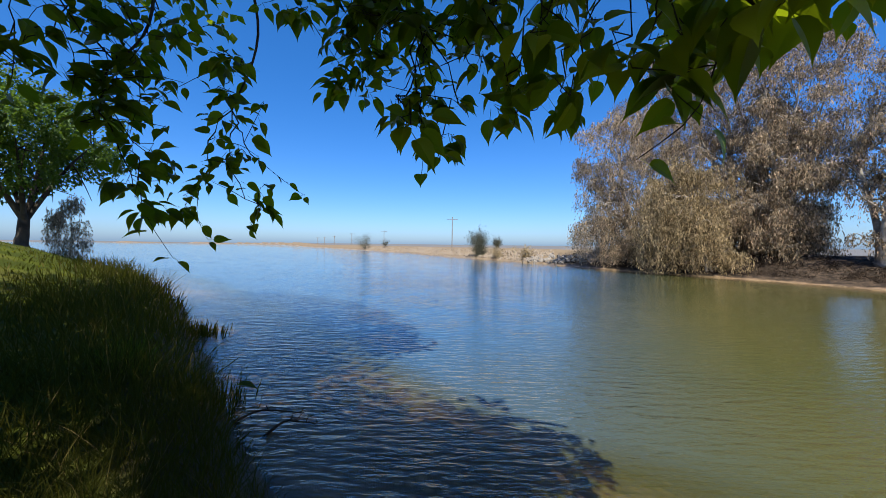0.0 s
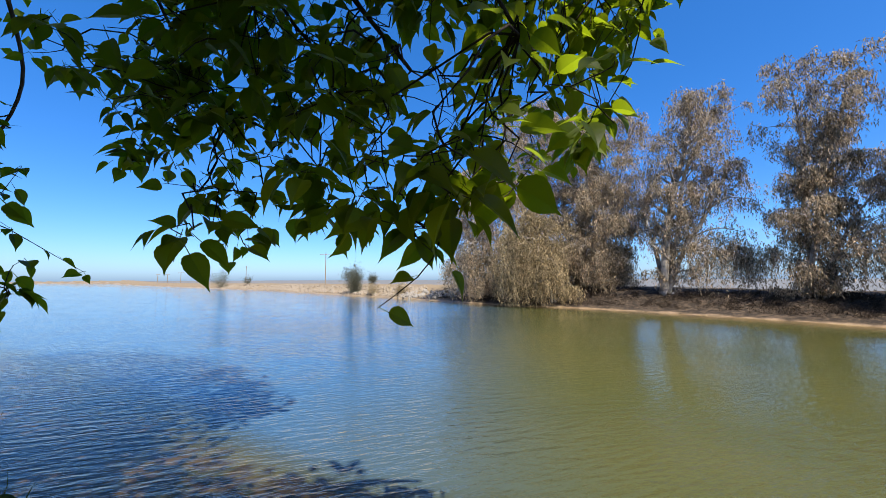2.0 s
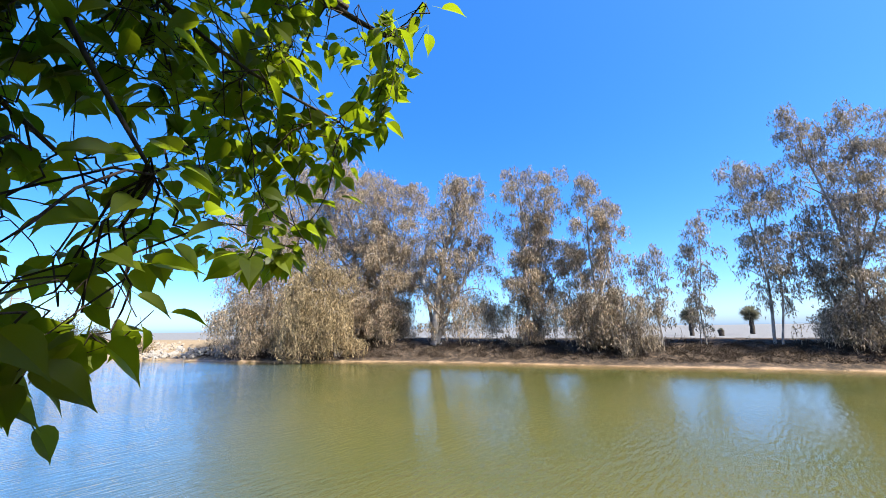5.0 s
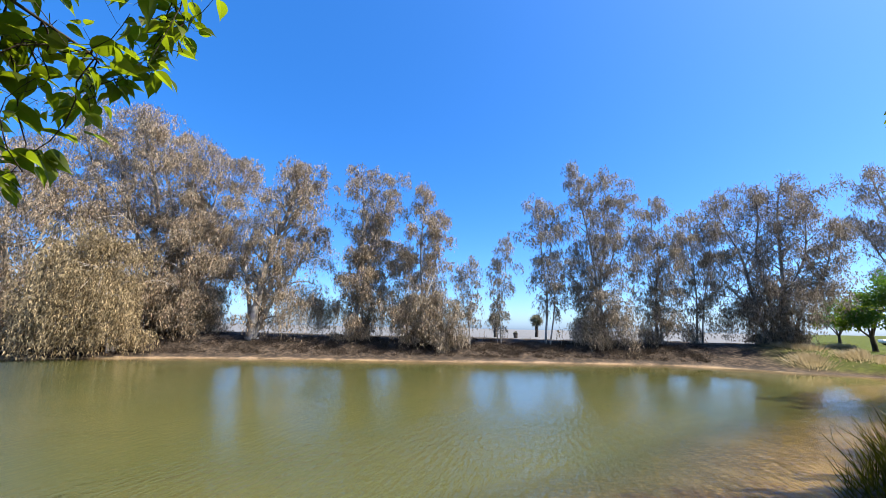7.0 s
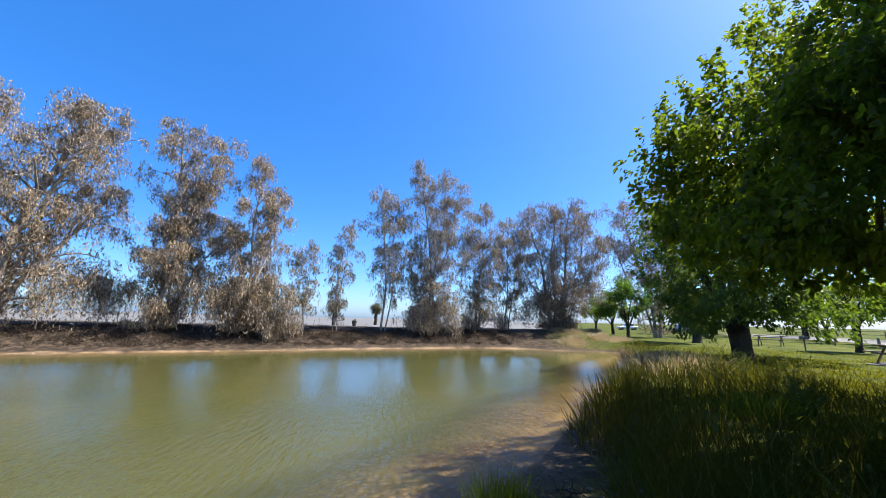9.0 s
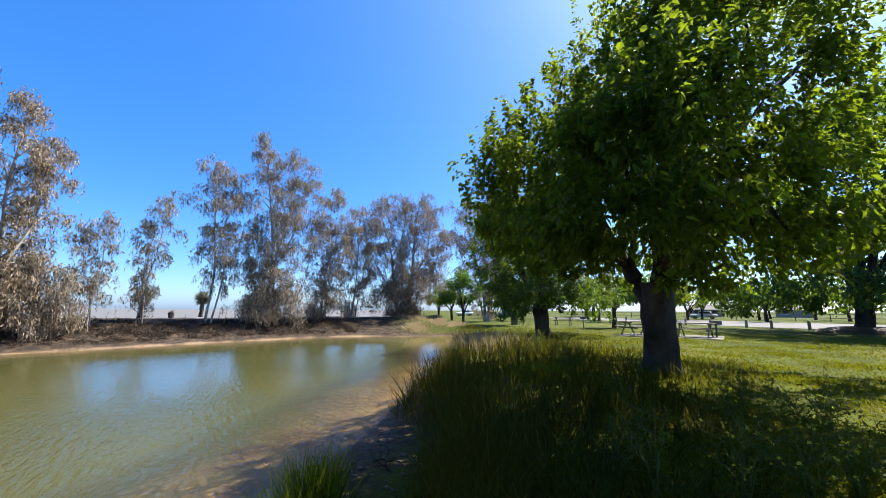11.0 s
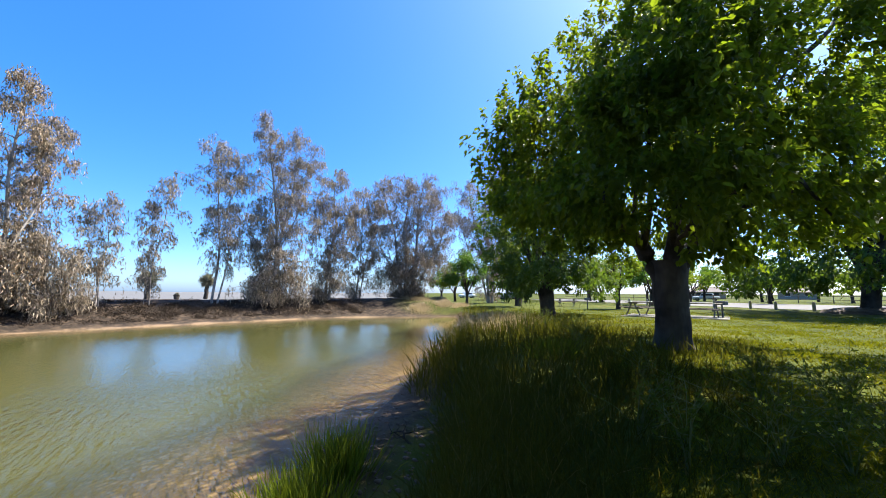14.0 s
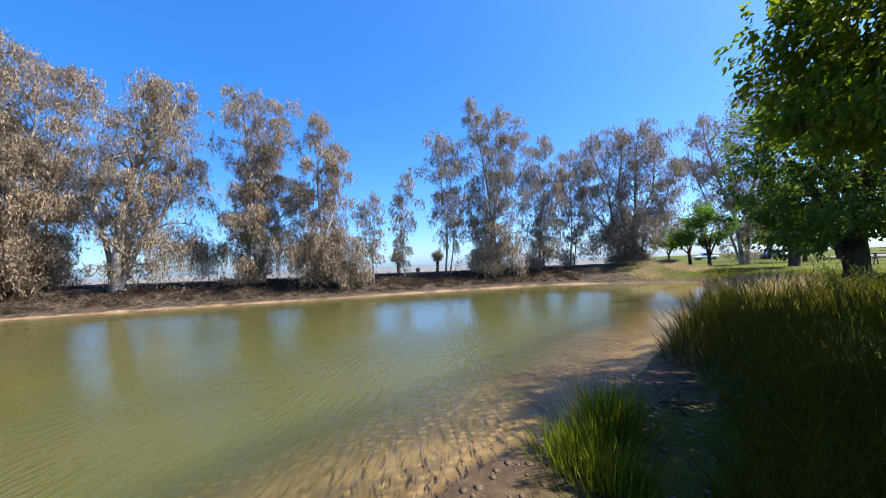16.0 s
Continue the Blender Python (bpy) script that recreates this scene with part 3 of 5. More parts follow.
                # the shade of the crown ends in a bow across the shallows
                if y + py + 0.727 * z + 0.5 < np.interp(x + px, (2, 3.3, 4, 4.4, 5.1, 6, 6.5, 7, 7.7, 8.1, 9), (-1.4, -1.9, -2.3, -2.0, -1.6, -1.8, -2, -2.6, -3.7, -5, -6.3)):
                    g.append((px, py, z - z0))
        lump, size = np.array(g), rng.uniform(0.34, 0.72, bumps)
        # upright leading shoots on the upper clumps
        lead = lump[lump[:, 2] > 4.0]
        lead = np.repeat(lead, 2, 0) + rng.normal(0, 0.3, (2 * len(lead), 3)) + (0, 0, 0.45)
        t = rng.uniform(0, 1, (len(lead), 44, 1))
        rise = np.array([0, 0, 1.0]) * rng.uniform(0.5, 1.1, (len(lead), 1, 1)) + rng.normal(0, 0.16, (len(lead), 1, 3))
        lead = (lead[:, None] + rise * t + rng.normal(0, 0.075, (len(lead), 44, 3)) * (1.25 - t)).reshape(-1, 3)
        # a leading stem and two lower ones, and branches that leave them on the way up
        stems = []
        for u1, z1, u2, z2, r in ((0.3, 3.8, 0.7, 9.6, 0.8), (-1.0, 3.5, -2.3, 6.8, 0.74), (1.0, 4.0, 2.6, 6.4, 0.42)):
            stem = bend([neck - (0, 0, 0.8), (across[0] * u1 * 0.5, across[1] * u1 * 0.5, fork + 0.25), (across[0] * u1, across[1] * u1, z1), (across[0] * u2, across[1] * u2, z2)], 18)
            part("stem", fast_mesh("stem", *tube(stem, np.linspace(1, 0.12, 18) * girth * r, 12, 0.05, seed), bark or M_BARK), root)
            stems.append(stem[6:])
        stems = np.concatenate(stems)
        for k in range(60):
            e = lump[k]
            b = stems[np.argmin(np.linalg.norm(stems - e + (0, 0, 1.2), axis=1))]
            reach = np.linalg.norm(e - b)
            br = bend([b, b + (e - b) * 0.5 + rng.normal(0, 0.08, 3) * reach + (0, 0, 0.08 * reach), e], 8)
            part("branch", fast_mesh("branch", *tube(br, np.linspace(0.03 + 0.012 * reach, 0.012, 8), 6, 0.06, seed + k), bark or M_BARK), root)
    shoots = max(6, int(count / bumps / 26))
    o = unit(rng.normal(size=(bumps, shoots, 3))) * (rng.uniform(0.25, 1.0, (bumps, shoots, 1)) ** 0.45)
    at = (lump[:, None] + o * size[:, None, None] * (1, 1, 0.8)).reshape(-1, 3)
    out = unit(at - centre) * 0.55 + np.array([0, 0, 0.75]) + rng.normal(0, 0.3, at.shape)
    spike = rng.uniform(0.3, 0.9, (len(at), 1)) * leaf * 5.0
    t = rng.uniform(0, 1, (len(at), 26, 1))
    pos = at[:, None] + out[:, None] * spike[:, None] * t + rng.normal(0, leaf * 0.6, (len(at), 26, 3))
    pos = pos.reshape(-1, 3)
    pos = pos[pos[:, 2] + z0 > lowz - 0.3]
    if outline:
        pos = np.concatenate([pos, lead])
    k = len(pos)
    along = unit(pos - centre) * 0.7 + rng.normal(0, 0.55, (k, 3)) + (0, 0, -0.35)
    v, f = leaves(shape or FOLD, pos, along, rng.uniform(0.7, 1.2, k) * leaf, rng.uniform(0.5, 0.8, k) * leaf, rng, np.array([0, 0, 1.0]), 0.6)
    part("crown", fast_mesh("crown", v, f, material or M_PARK_LEAF, False), root)
    return root


# ---- gum trees along the far bank ----
gum_tree(17.8, 35.0, [(0, -1.6, -0.5, 15.0, 3.6, 0.2), (0.6, -4.6, 0.6, 11.0, 2.6, 0.25), (0.4, 1.0, 1.2, 14.0, 3.2, 0.25)], 11, label="broad weeping gum tree with pale brown hanging foliage over the water",
         skirts=((-1.5, -1.0, 6.0, 2.3, 3.2), (-3.6, 0.4, 5.4, 1.5, 2.6)), girth=0.26, hang=1.5)
gum_tree(20.0, 28.0, [(0, -1.8, -0.6, 9.0, 2.2, 0.3), (0.3, -3.2, -0.3, 7.8, 1.8, 0.3)], 12, M_GUM_PALE, "low weeping gum tree with tan strands trailing to the water",
         ((-1.6, -1.2, 7.6, 2.3, 4.4), (-2.8, -0.8, 5.9, 1.7, 4.4), (-0.5, -1.4, 5.6, 1.5, 3.6)), 0.2, hang=1.7)
gum_tree(26.1, 30.5, [(0, -4.5, -0.4, 22.0, 3.5, 0.2), (-0.6, -6.4, 0.5, 19.4, 2.8, 0.25), (0.5, -2.4, 0.3, 20.8, 3.0, 0.22), (0.2, 0.3, -0.4, 14.5, 3.0, 0.2)], 13, label="tallest gum tree of the bank with dense grey-brown crown",
         skirts=((-1.5, -2.0, 6.0, 2.6, 2.8), (-5.0, -1.0, 7.0, 2.6, 2.8)), girth=0.3, hang=1.35)
gum_tree(26.2, 35.4, [(0, -6.0, -0.5, 22.8, 2.8, 0.3), (-0.5, -8.8, 0.0, 18.0, 2.8, 0.2)], 28, M_GUM_GREY, "grey gum tree standing behind the tallest one", girth=0.28, hang=1.2)
gum_tree(25.5, 27.7, [(0, -1.4, -0.2, 18.4, 2.5, 0.2), (0.3, 0.4, 0.2, 18.5, 2.3, 0.3), (0.5, 3.2, 0.0, 18.4, 2.3, 0.35), (-0.3, 1.7, -0.8, 11.0, 2.4, 0.25)], 14,
         skirts=((0.6, -1.8, 5.2, 1.8, 2.6), (-2.0, -1.0, 6.5, 1.8, 3.0)), girth=0.27, hang=1.3)
gum_tree(26.4, 22.1, [(0, 2.4, 0.2, 17.2, 2.6, 0.48), (0.15, 3.9, 0.1, 17.6, 2.0, 0.5), (0.3, 5.0, 0.6, 11.6, 2.4, 0.34), (-0.1, -1.2, 0.9, 9.6, 1.9, 0.66)], 15, label="leaning gum tree with a pale bare lower trunk",
         skirts=((3.6, -0.6, 5.8, 1.9, 3.0), (5.4, 0.2, 5.0, 1.3, 2.4)), girth=0.52, hang=1.2)
gum_tree(29.6, 14.2, [(0, -0.6, 0.0, 17.2, 2.0, 0.42), (0.5, 0.9, 0.6, 12.0, 1.5, 0.4)], 16, label="slim gum tree with a thin straight pale stem", girth=0.2)
gum_tree(29.1, 14.4, [(0, 3.0, -0.1, 16.4, 1.9, 0.28), (0.1, 1.8, 0.4, 13.2, 1.8, 0.26), (0.3, 4.2, 0.2, 9.5, 1.7, 0.2)], 29, label="leaning gum tree with hanging brown foliage on its stem", skirts=((3.2, -0.6, 5.4, 1.4, 2.6),), girth=0.26, hang=1.2)
gum_tree(30.0, 8.9, [(0, 0.2, 0.0, 15.2, 1.4, 0.26), (0.2, 1.7, 0.0, 12.4, 1.4, 0.28), (0.1, -1.1, 0.3, 9.6, 1.3, 0.25)], 17, label="narrow gum tree with rusty tips over thick low foliage", skirts=((-1.2, -0.5, 4.8, 1.4, 2.4), (0.9, -0.6, 4.6, 1.4, 2.4)), girth=0.2, hang=1.1)
gum_tree(29.6, 6.4, [(0, -0.8, -0.2, 5.6, 1.3, 0.05), (0.2, -3.2, -0.3, 5.2, 1.4, 0.05), (0.1, 0.9, 0.2, 4.4, 1.0, 0.05)], 18, M_GUM_GREY, "low bushy gum regrowth on the sandy bank", girth=0.12)
gum_tree(31.2, 4.9, [(0, 0.2, 0.0, 8.7, 0.75, 0.5), (0.1, -0.9, 0.1, 7.8, 0.7, 0.35)], 19, M_GUM_GREY, "young sparse gum tree on the bank", girth=0.09, dense=0.7, hang=0.8)
gum_tree(32.3, 2.4, [(0, 0.5, 0.0, 10.4, 0.9, 0.42), (-0.3, -0.2, 0.1, 8.9, 0.8, 0.45)], 20, M_GUM_GREY, "slender sparse gum tree on the bank", girth=0.1, dense=0.75, hang=0.8)
gum_tree(33.6, -1.2, [(0, -0.3, 0.0, 14.6, 1.4, 0.48), (0.4, 1.0, 0.3, 14.0, 1.35, 0.46)], 21, M_GUM_GREY, "twin-stemmed grey gum tree with bare lower stems", girth=0.16, dense=0.85, hang=0.9)
gum_tree(34.6, -5.6, [(0, -1.2, 0.0, 18.0, 2.0, 0.25), (0.5, 1.1, 0.0, 16.9, 1.9, 0.3), (-0.4, 2.9, 0.3, 14.9, 1.8, 0.28), (-0.9, -2.0, -0.4, 9.8, 1.5, 0.2)], 22, M_GUM_GREY, "many-stemmed grey gum tree with foliage down to the bank",
         ((1.8, -0.8, 4.6, 1.5, 2.4), (-0.8, -0.5, 4.4, 1.3, 2.2)), 0.2)
gum_tree(35.8, -10.3, [(0, 0.7, 0.0, 14.4, 1.6, 0.3), (0.3, -0.6, 0.3, 11.4, 1.5, 0.25), (-0.2, 2.2, 0.0, 11.2, 1.4, 0.32)], 23, M_GUM_GREY, girth=0.16)
gum_tree(37.0, -13.6, [(0, 0.7, 0.0, 13.4, 1.6, 0.33), (0.4, 2.2, 0.3, 12.2, 1.6, 0.36)], 24, M_GUM_GREY, "slim grey gum tree with two pale leaning stems", girth=0.14)
gum_tree(36.5, -19.5, [(0, 1.7, 0.0, 15.7, 2.4, 0.22), (-0.5, -0.8, 0.2, 15.4, 2.3, 0.2), (-0.8, -3.0, 0.0, 15.2, 2.0, 0.22), (0.4, 3.2, 0.0, 14.3, 2.1, 0.25), (0.6, 4.6, -0.3, 11.0, 1.7, 0.62), (-0.9, -4.6, -0.2, 10.5, 1.9, 0.2)], 25, M_GUM_DARK,
         "wide dark gum tree at the end of the cove", ((3.0, -0.6, 6.4, 1.3, 1.8), (-2.2, -1.0, 5.4, 1.8, 2.6), (0.4, -1.6, 6.4, 2.0, 2.6)), 0.30, 0.85)
gum_tree(38.6, -32.1, [(0, -2.6, 0.0, 17.6, 2.6, 0.45), (0.4, 2.2, 0.0, 20.2, 2.8, 0.45), (0.2, -0.6, 0.3, 14.0, 2.4, 0.35), (-0.2, -4.2, -0.3, 13.2, 1.8, 0.5)], 26, M_GUM_DARK, "grey gum tree standing behind the park trees", girth=0.3, dense=0.9)
gum_tree(-25.6, 25.3, [(0, 0.1, 0.0, 5.4, 0.8, 0.2), (0.2, -0.7, 0.2, 4.4, 0.7, 0.2)], 27, M_GUM_GREY, "small grey sapling on the grassy point", girth=0.08, group="")

# ---- park trees ----
MAIN_CROWN = [(-4.1, 4.4), (-4.9, 5.8), (-4.5, 7.1), (-3.3, 8.3), (-2.0, 9.2), (-0.9, 9.7), (0.2, 10.6), (1.5, 12.2), (3.6, 11.8), (4.7, 9.4), (3.9, 7.8), (4.4, 6.0), (4.0, 4.5), (3.4, 3.4), (1.8, 3.0), (0.9, 3.2), (-1.0, 3.2), (-2.6, 3.7)]
broad_tree(5.0, -10.8, 13.0, (4.5, 4.5, 2.3), 90000, 31, 0.36, 2.1, 0.115, label="large dark green mulberry shade tree with a thick furrowed trunk", group="park shade trees", bumps=305, limbs=0, vee=1.08, shape=OVAL, outline=MAIN_CROWN)
broad_tree(16.1, -18.6, 10.4, (4.8, 4.8, 1.9), 38000, 32, 0.40, 1.7, 0.18, M_SHADE_LEAF, label="leaning mulberry shade tree on the grassy shore", group="park shade trees", bumps=84, skirt=32, vee=1.2)
broad_tree(34.3, -25.5, 6.2, (2.7, 2.7, 1.9), 6500, 33, 0.16, 1.4, 0.22, M_BRIGHT_LEAF, "small bright green tree on the lawn", group="park shade trees", bumps=16)
broad_tree(19.6, -31.0, 6.0, (2.0, 2.0, 2.4), 3500, 34, 0.17, 1.9, 0.22, label="small round park tree on the lawn", group="park shade trees", bumps=14)
broad_tree(28.7, -28.0, 7.6, (2.5, 2.5, 3.0), 5500, 35, 0.34, 2.4, 0.22, label="park tree with a stout trunk on the lawn", group="park shade trees", bumps=20)
broad_tree(6.6, -40.0, 19.0, (8.6, 6.8, 2.2), 36000, 36, 0.5, 2.4, 0.34, M_SHADE_LEAF, label="large shade tree on a low mound beside the parking road", group="park shade trees", bumps=110, skirt=46)
broad_tree(0.4, -39.0, 23.0, (7.6, 7.0, 5.2), 28000, 37, 0.44, 3.4, 0.34, M_SHADE_LEAF, "tall forked old tree beside the parking road", shift=(-2.4, -1.2), group="park shade trees", bumps=66, limbs=8)
broad_tree(-23.3, 20.4, 11.8, (5.2, 5.2, 3.0), 24000, 38, 0.26, 1.8, 0.22, M_SHADE_LEAF, "green shade tree on the grassy point", group="park shade trees", bumps=50)


# ---- the mulberry that hangs over the shore ----
def mesh_of(shape, name, material):
    return fast_mesh(name, shape[0], shape[1], material, False)


def overhanging_mulberry():
    rng = np.random.default_rng(5)
    x0, y0 = -3.3, -2.4
    z0 = height(x0, y0)
    root = thing("mulberry_tree", x0, y0, z0, "large mulberry with low twigs of toothed green leaves over the water", "tree", "park shade trees")
    o = np.array([x0, y0, z0])
    line = bend([(0, 0, -0.3), (0.0, 0, 0.2), (0.1, 0.05, 1.2), (0.2, 0.2, 2.3)], 10)
    part("trunk", fast_mesh("trunk", *tube(line, np.linspace(0.52, 0.36, 10), 16, 0.05, 1), M_BARK), root)

    def bough(points, r0, r1, label=""):
        p = bend(np.array(points) - o, 16)
        part("bough", fast_mesh("bough", *tube(p, np.linspace(r0, r1, 16), 9, 0.05, 3), M_BARK), root, label)
        return p + o

    fork = (x0 + 0.2, y0 + 0.2, z0 + 2.1)
    b1 = bough([fork, (-1.9, -0.6, 4.0), (-0.4, 0.8, 4.35), (0.6, 1.25, 4.35), (1.5, 1.1, 4.25)], 0.16, 0.02)
    b2 = bough([fork, (-2.3, 0.2, 4.0), (-1.6, 1.4, 4.0), (-0.9, 2.0, 3.7)], 0.13, 0.015)
    b3 = bough([(-0.55, 0.65, 4.33), (-0.1, 0.75, 3.75), (0.22, 0.95, 3.28), (0.55, 1.1, 3.02)], 0.017, 0.006, "grey bough sloping down through the leaves")
    b5 = bough([(0.5, 1.22, 4.27), (1.1, 1.0, 4.05), (1.5, 0.75, 3.85)], 0.03, 0.008)
    bough([fork, (-3.6, -0.8, 4.6), (-4.2, 0.8, 6.2), (-4.6, 2.4, 7.6)], 0.2, 0.03)
    bough([fork, (-3.0, -1.0, 5.2), (-2.4, 0.6, 7.2), (-2.2, 2.4, 8.8)], 0.2, 0.03)
    bough([fork, (-3.9, -3.2, 5.2), (-4.6, -4.2, 7.6)], 0.2, 0.03)
    bough([fork, (-2.4, -3.2, 5.2), (-0.8, -4.4, 7.4), (0.8, -5.0, 8.4)], 0.2, 0.03)

    b6 = bough([(-0.1, 1.0, 4.36), (0.4, 0.95, 3.75), (0.85, 0.85, 3.42), (1.25, 0.75, 3.3)], 0.012, 0.004)
    b7 = bough([(-0.25, 0.9, 4.36), (-0.1, 1.25, 3.7), (0.15, 1.4, 3.3), (0.45, 1.35, 3.05)], 0.012, 0.004)
    b8 = bough([(0.05, 0.95, 4.35), (0.3, 0.68, 3.6), (0.5, 0.62, 3.15), (0.68, 0.6, 2.85)], 0.011, 0.004)
    b9 = bough([(-1.45, 1.5, 3.98), (-1.38, 1.72, 3.45), (-1.36, 1.7, 3.05), (-1.45, 1.6, 2.8)], 0.011, 0.004)
    b10 = bough([(-1.1, 1.85, 3.8), (-1.0, 1.98, 3.2), (-1.12, 1.95, 2.75)], 0.010, 0.004)
    b11 = bough([(-0.4, 0.8, 4.35), (-0.5, 1.4, 3.8), (-0.35, 1.75, 3.35), (-0.1, 1.62, 3.0)], 0.012, 0.004)

    # twig tips, group by group: over the open lake, over the middle, before the gum trees
    lake = [(-1.0, 2.05, 2.21), (-1.12, 1.95, 2.47), (-1.44, 1.78, 2.17), (-1.31, 1.87, 2.19), (-1.37, 1.81, 2.4), (-1.43, 1.63, 2.29), (-1.52, 1.37, 2.79), (-1.5, 1.28, 2.68), (-1.49, 1.46, 2.67),
            (-1.44, 1.55, 2.59), (-1.36, 1.61, 2.61), (-1.25, 1.68, 2.97), (-1.03, 1.74, 2.87), (-1.11, 1.87, 2.77), (-1.25, 1.78, 3.05), (-1.47, 1.51, 2.94), (-1.37, 1.65, 2.85)]
    middle = [(-0.77, 1.81, 3.14), (-0.52, 1.92, 2.85), (-0.41, 1.97, 2.79), (-0.43, 1.8, 3.1), (-0.23, 1.72, 2.88), (-0.11, 1.12, 2.37), (-0.08, 1.3, 2.44), (-0.16, 1.42, 2.55), (0.02, 1.55, 2.47), (-0.04, 1.51, 2.6), (0.14, 1.45, 2.73),
              (0.21, 1.2, 2.52), (0.18, 1.48, 2.9), (0.32, 1.18, 2.47), (0.38, 1.17, 2.43), (0.26, 1.22, 2.66), (0.41, 1.06, 2.65), (0.36, 0.82, 2.45), (0.48, 0.8, 2.46), (0.55, 0.75, 2.44),
              (0.53, 0.58, 2.41), (0.62, 0.6, 2.46), (0.58, 0.98, 2.66), (0.42, 1.32, 2.87)]
    right = [(0.5, 0.69, 2.47), (0.4, 0.80, 2.40), (0.47, 0.78, 2.37), (0.21, 0.90, 2.52), (0.3, 1.01, 2.46), (0.58, 0.90, 2.48), (0.78, 1.06, 2.7),
             (1.14, 0.96, 2.75), (1.22, 1.03, 2.77), (1.22, 1.91, 2.95), (1.41, 1.84, 2.91), (1.38, 0.98, 3.14), (1.46, 0.78, 3.38), (1.54, 0.80, 3.5), (1.46, 0.68, 3.58)]
    upper = [(1.24, 0.45, 3.5), (1.5, 1.05, 3.38), (1.41, 1.02, 2.98), (1.28, 0.97, 2.9), (0.96, 0.70, 2.66), (1.2, 1.25, 3.04), (0.95, 1.25, 3.11), (0.73, 1.17, 2.83), 
             (0.39, 0.92, 2.77), (0.25, 0.85, 2.72), (0.24, 1.05, 2.94), (0.38, 1.23, 3.12), (0.56, 1.15, 3.26), (0.77, 1.19, 3.55), (1.08, 1.23, 3.7), (0.99, 1.25, 3.35), (1.1, 0.84, 3.1)]
    carriers = {0: np.concatenate([b2, b9, b10]), 1: np.concatenate([b1[5:], b2[8:], b7, b8, b11]), 2: np.concatenate([b1[8:], b3, b5, b6, b7, b8]), 3: np.concatenate([b1[8:], b3, b5, b6, b7, b8])}
    place, along, size = [], [], []
    fill = []
    while len(fill) < 42:
        q = np.array([rng.uniform(-0.35, 1.25), rng.uniform(0.55, 1.45), rng.uniform(2.95, 4.0)])
        if q[2] - 2.05 > 0.80 * math.hypot(q[0], q[1]):
            fill.append(tuple(q))
    while len(fill) < 54:
        q = np.array([rng.uniform(-0.5, 0.55), rng.uniform(0.75, 1.5), rng.uniform(2.95, 3.9)])
        if q[2] - 2.05 > 0.80 * math.hypot(q[0], q[1]):
            fill.append(tuple(q))
    while len(fill) < 68:
        q = np.array([rng.uniform(0.45, 1.2), rng.uniform(0.9, 1.35), rng.uniform(3.1, 3.95)])
        fill.append(tuple(q))
    while len(fill) < 84:
        fill.append((rng.uniform(-0.1, 0.42), rng.uniform(0.8, 1.2), rng.uniform(3.1, 3.7)))
    while len(fill) < 104:
        q = (rng.uniform(-0.5, 0.1), rng.uniform(1.15, 1.8), rng.uniform(2.9, 3.5))
        if q[2] - 2.05 > 0.52 * math.hypot(q[0], q[1]):
            fill.append(q)
    while len(fill) < 108:
        q = np.array([rng.uniform(-0.42, 0.2), rng.uniform(0.78, 1.35), rng.uniform(2.68, 3.4)])
        if q[2] > 2.33 + 0.44 * q[1]:
            fill.append(tuple(q))
    while len(fill) < 112:
        q = np.array([rng.uniform(-0.2, 0.55), rng.uniform(0.95, 1.5), rng.uniform(2.45, 3.2)])
        if q[2] - 2.05 > 0.32 * math.hypot(q[0], q[1]):
            fill.append(tuple(q))
    carriers[4] = np.concatenate([carriers[3], b11])

    def within(p):
        """Inside the outer edge of the hanging twigs, which slants down towards the water."""
        q = p - (0.45, -0.23, 2.56)
        lift = np.degrees(np.arctan2(q[:, 2], np.hypot(q[:, 0], q[:, 1])))
        return np.degrees(np.arctan2(q[:, 0], q[:, 1])) < np.interp(lift, (-20, -8, -1, 7, 24, 30, 42, 60), (9, 13, 20, 31, 42, 48, 56, 76))

    for g, tips in enumerate((lake, middle, right, upper, fill)):
        for tip in tips:
            tip = np.array(tip)
            if not within(tip[None])[0]:
                continue
            c = carriers[g]
            c = c[c[:, 2] > tip[2] + 0.15] if (c[:, 2] > tip[2] + 0.15).any() else c
            c = c[np.hypot(c[:, 0] - tip[0], c[:, 1] - tip[1]) < 1.0] if (np.hypot(c[:, 0] - tip[0], c[:, 1] - tip[1]) < 1.0).any() else c
            base = c[np.argmin(np.linalg.norm((c - tip) * (1.0, 1.0, 0.9), axis=1))]
            m = base + (tip - base) * 0.5 + np.array([0, 0, 0.05]) + rng.normal(0, 0.09, 3)
            kink = base + (tip - base) * 0.8 + rng.normal(0, 0.05, 3)
            p = bend([base, m, kink, tip + (0, 0, 0.05)], 14)
            reach = np.linalg.norm(tip - base)
            p[1:-1] += rng.normal(0, 0.018, (12, 3))
            twigs = [tube(p - o, np.linspace(0.0028 + 0.0013 * reach, 0.0014, 14), 5, 0.12, len(place))]
            low_tip = tip[2] < 2.75 and tip[0] > -0.9
            for s in range(1 if low_tip else rng.integers(2, 5)):
                b = p[rng.integers(3, 11)]
                e = b + rng.normal(0, 0.13, 3) + (0, 0, -0.06)
                q = bend([b, (b + e) / 2 + rng.normal(0, 0.02, 3), e], 6)
                twigs.append(tube(q - o, np.linspace(0.0022, 0.001, 6), 4, 0.1, len(twigs)))
                if not within(e[None])[0]:
                    twigs.pop()
                    continue
                for f in ((0.45, 0.75, 1.0, 1.0) if np.hypot(tip[0], tip[1]) > 1.5 else (0.6, 1.0)):
                    place.append(q[int(f * 5)])
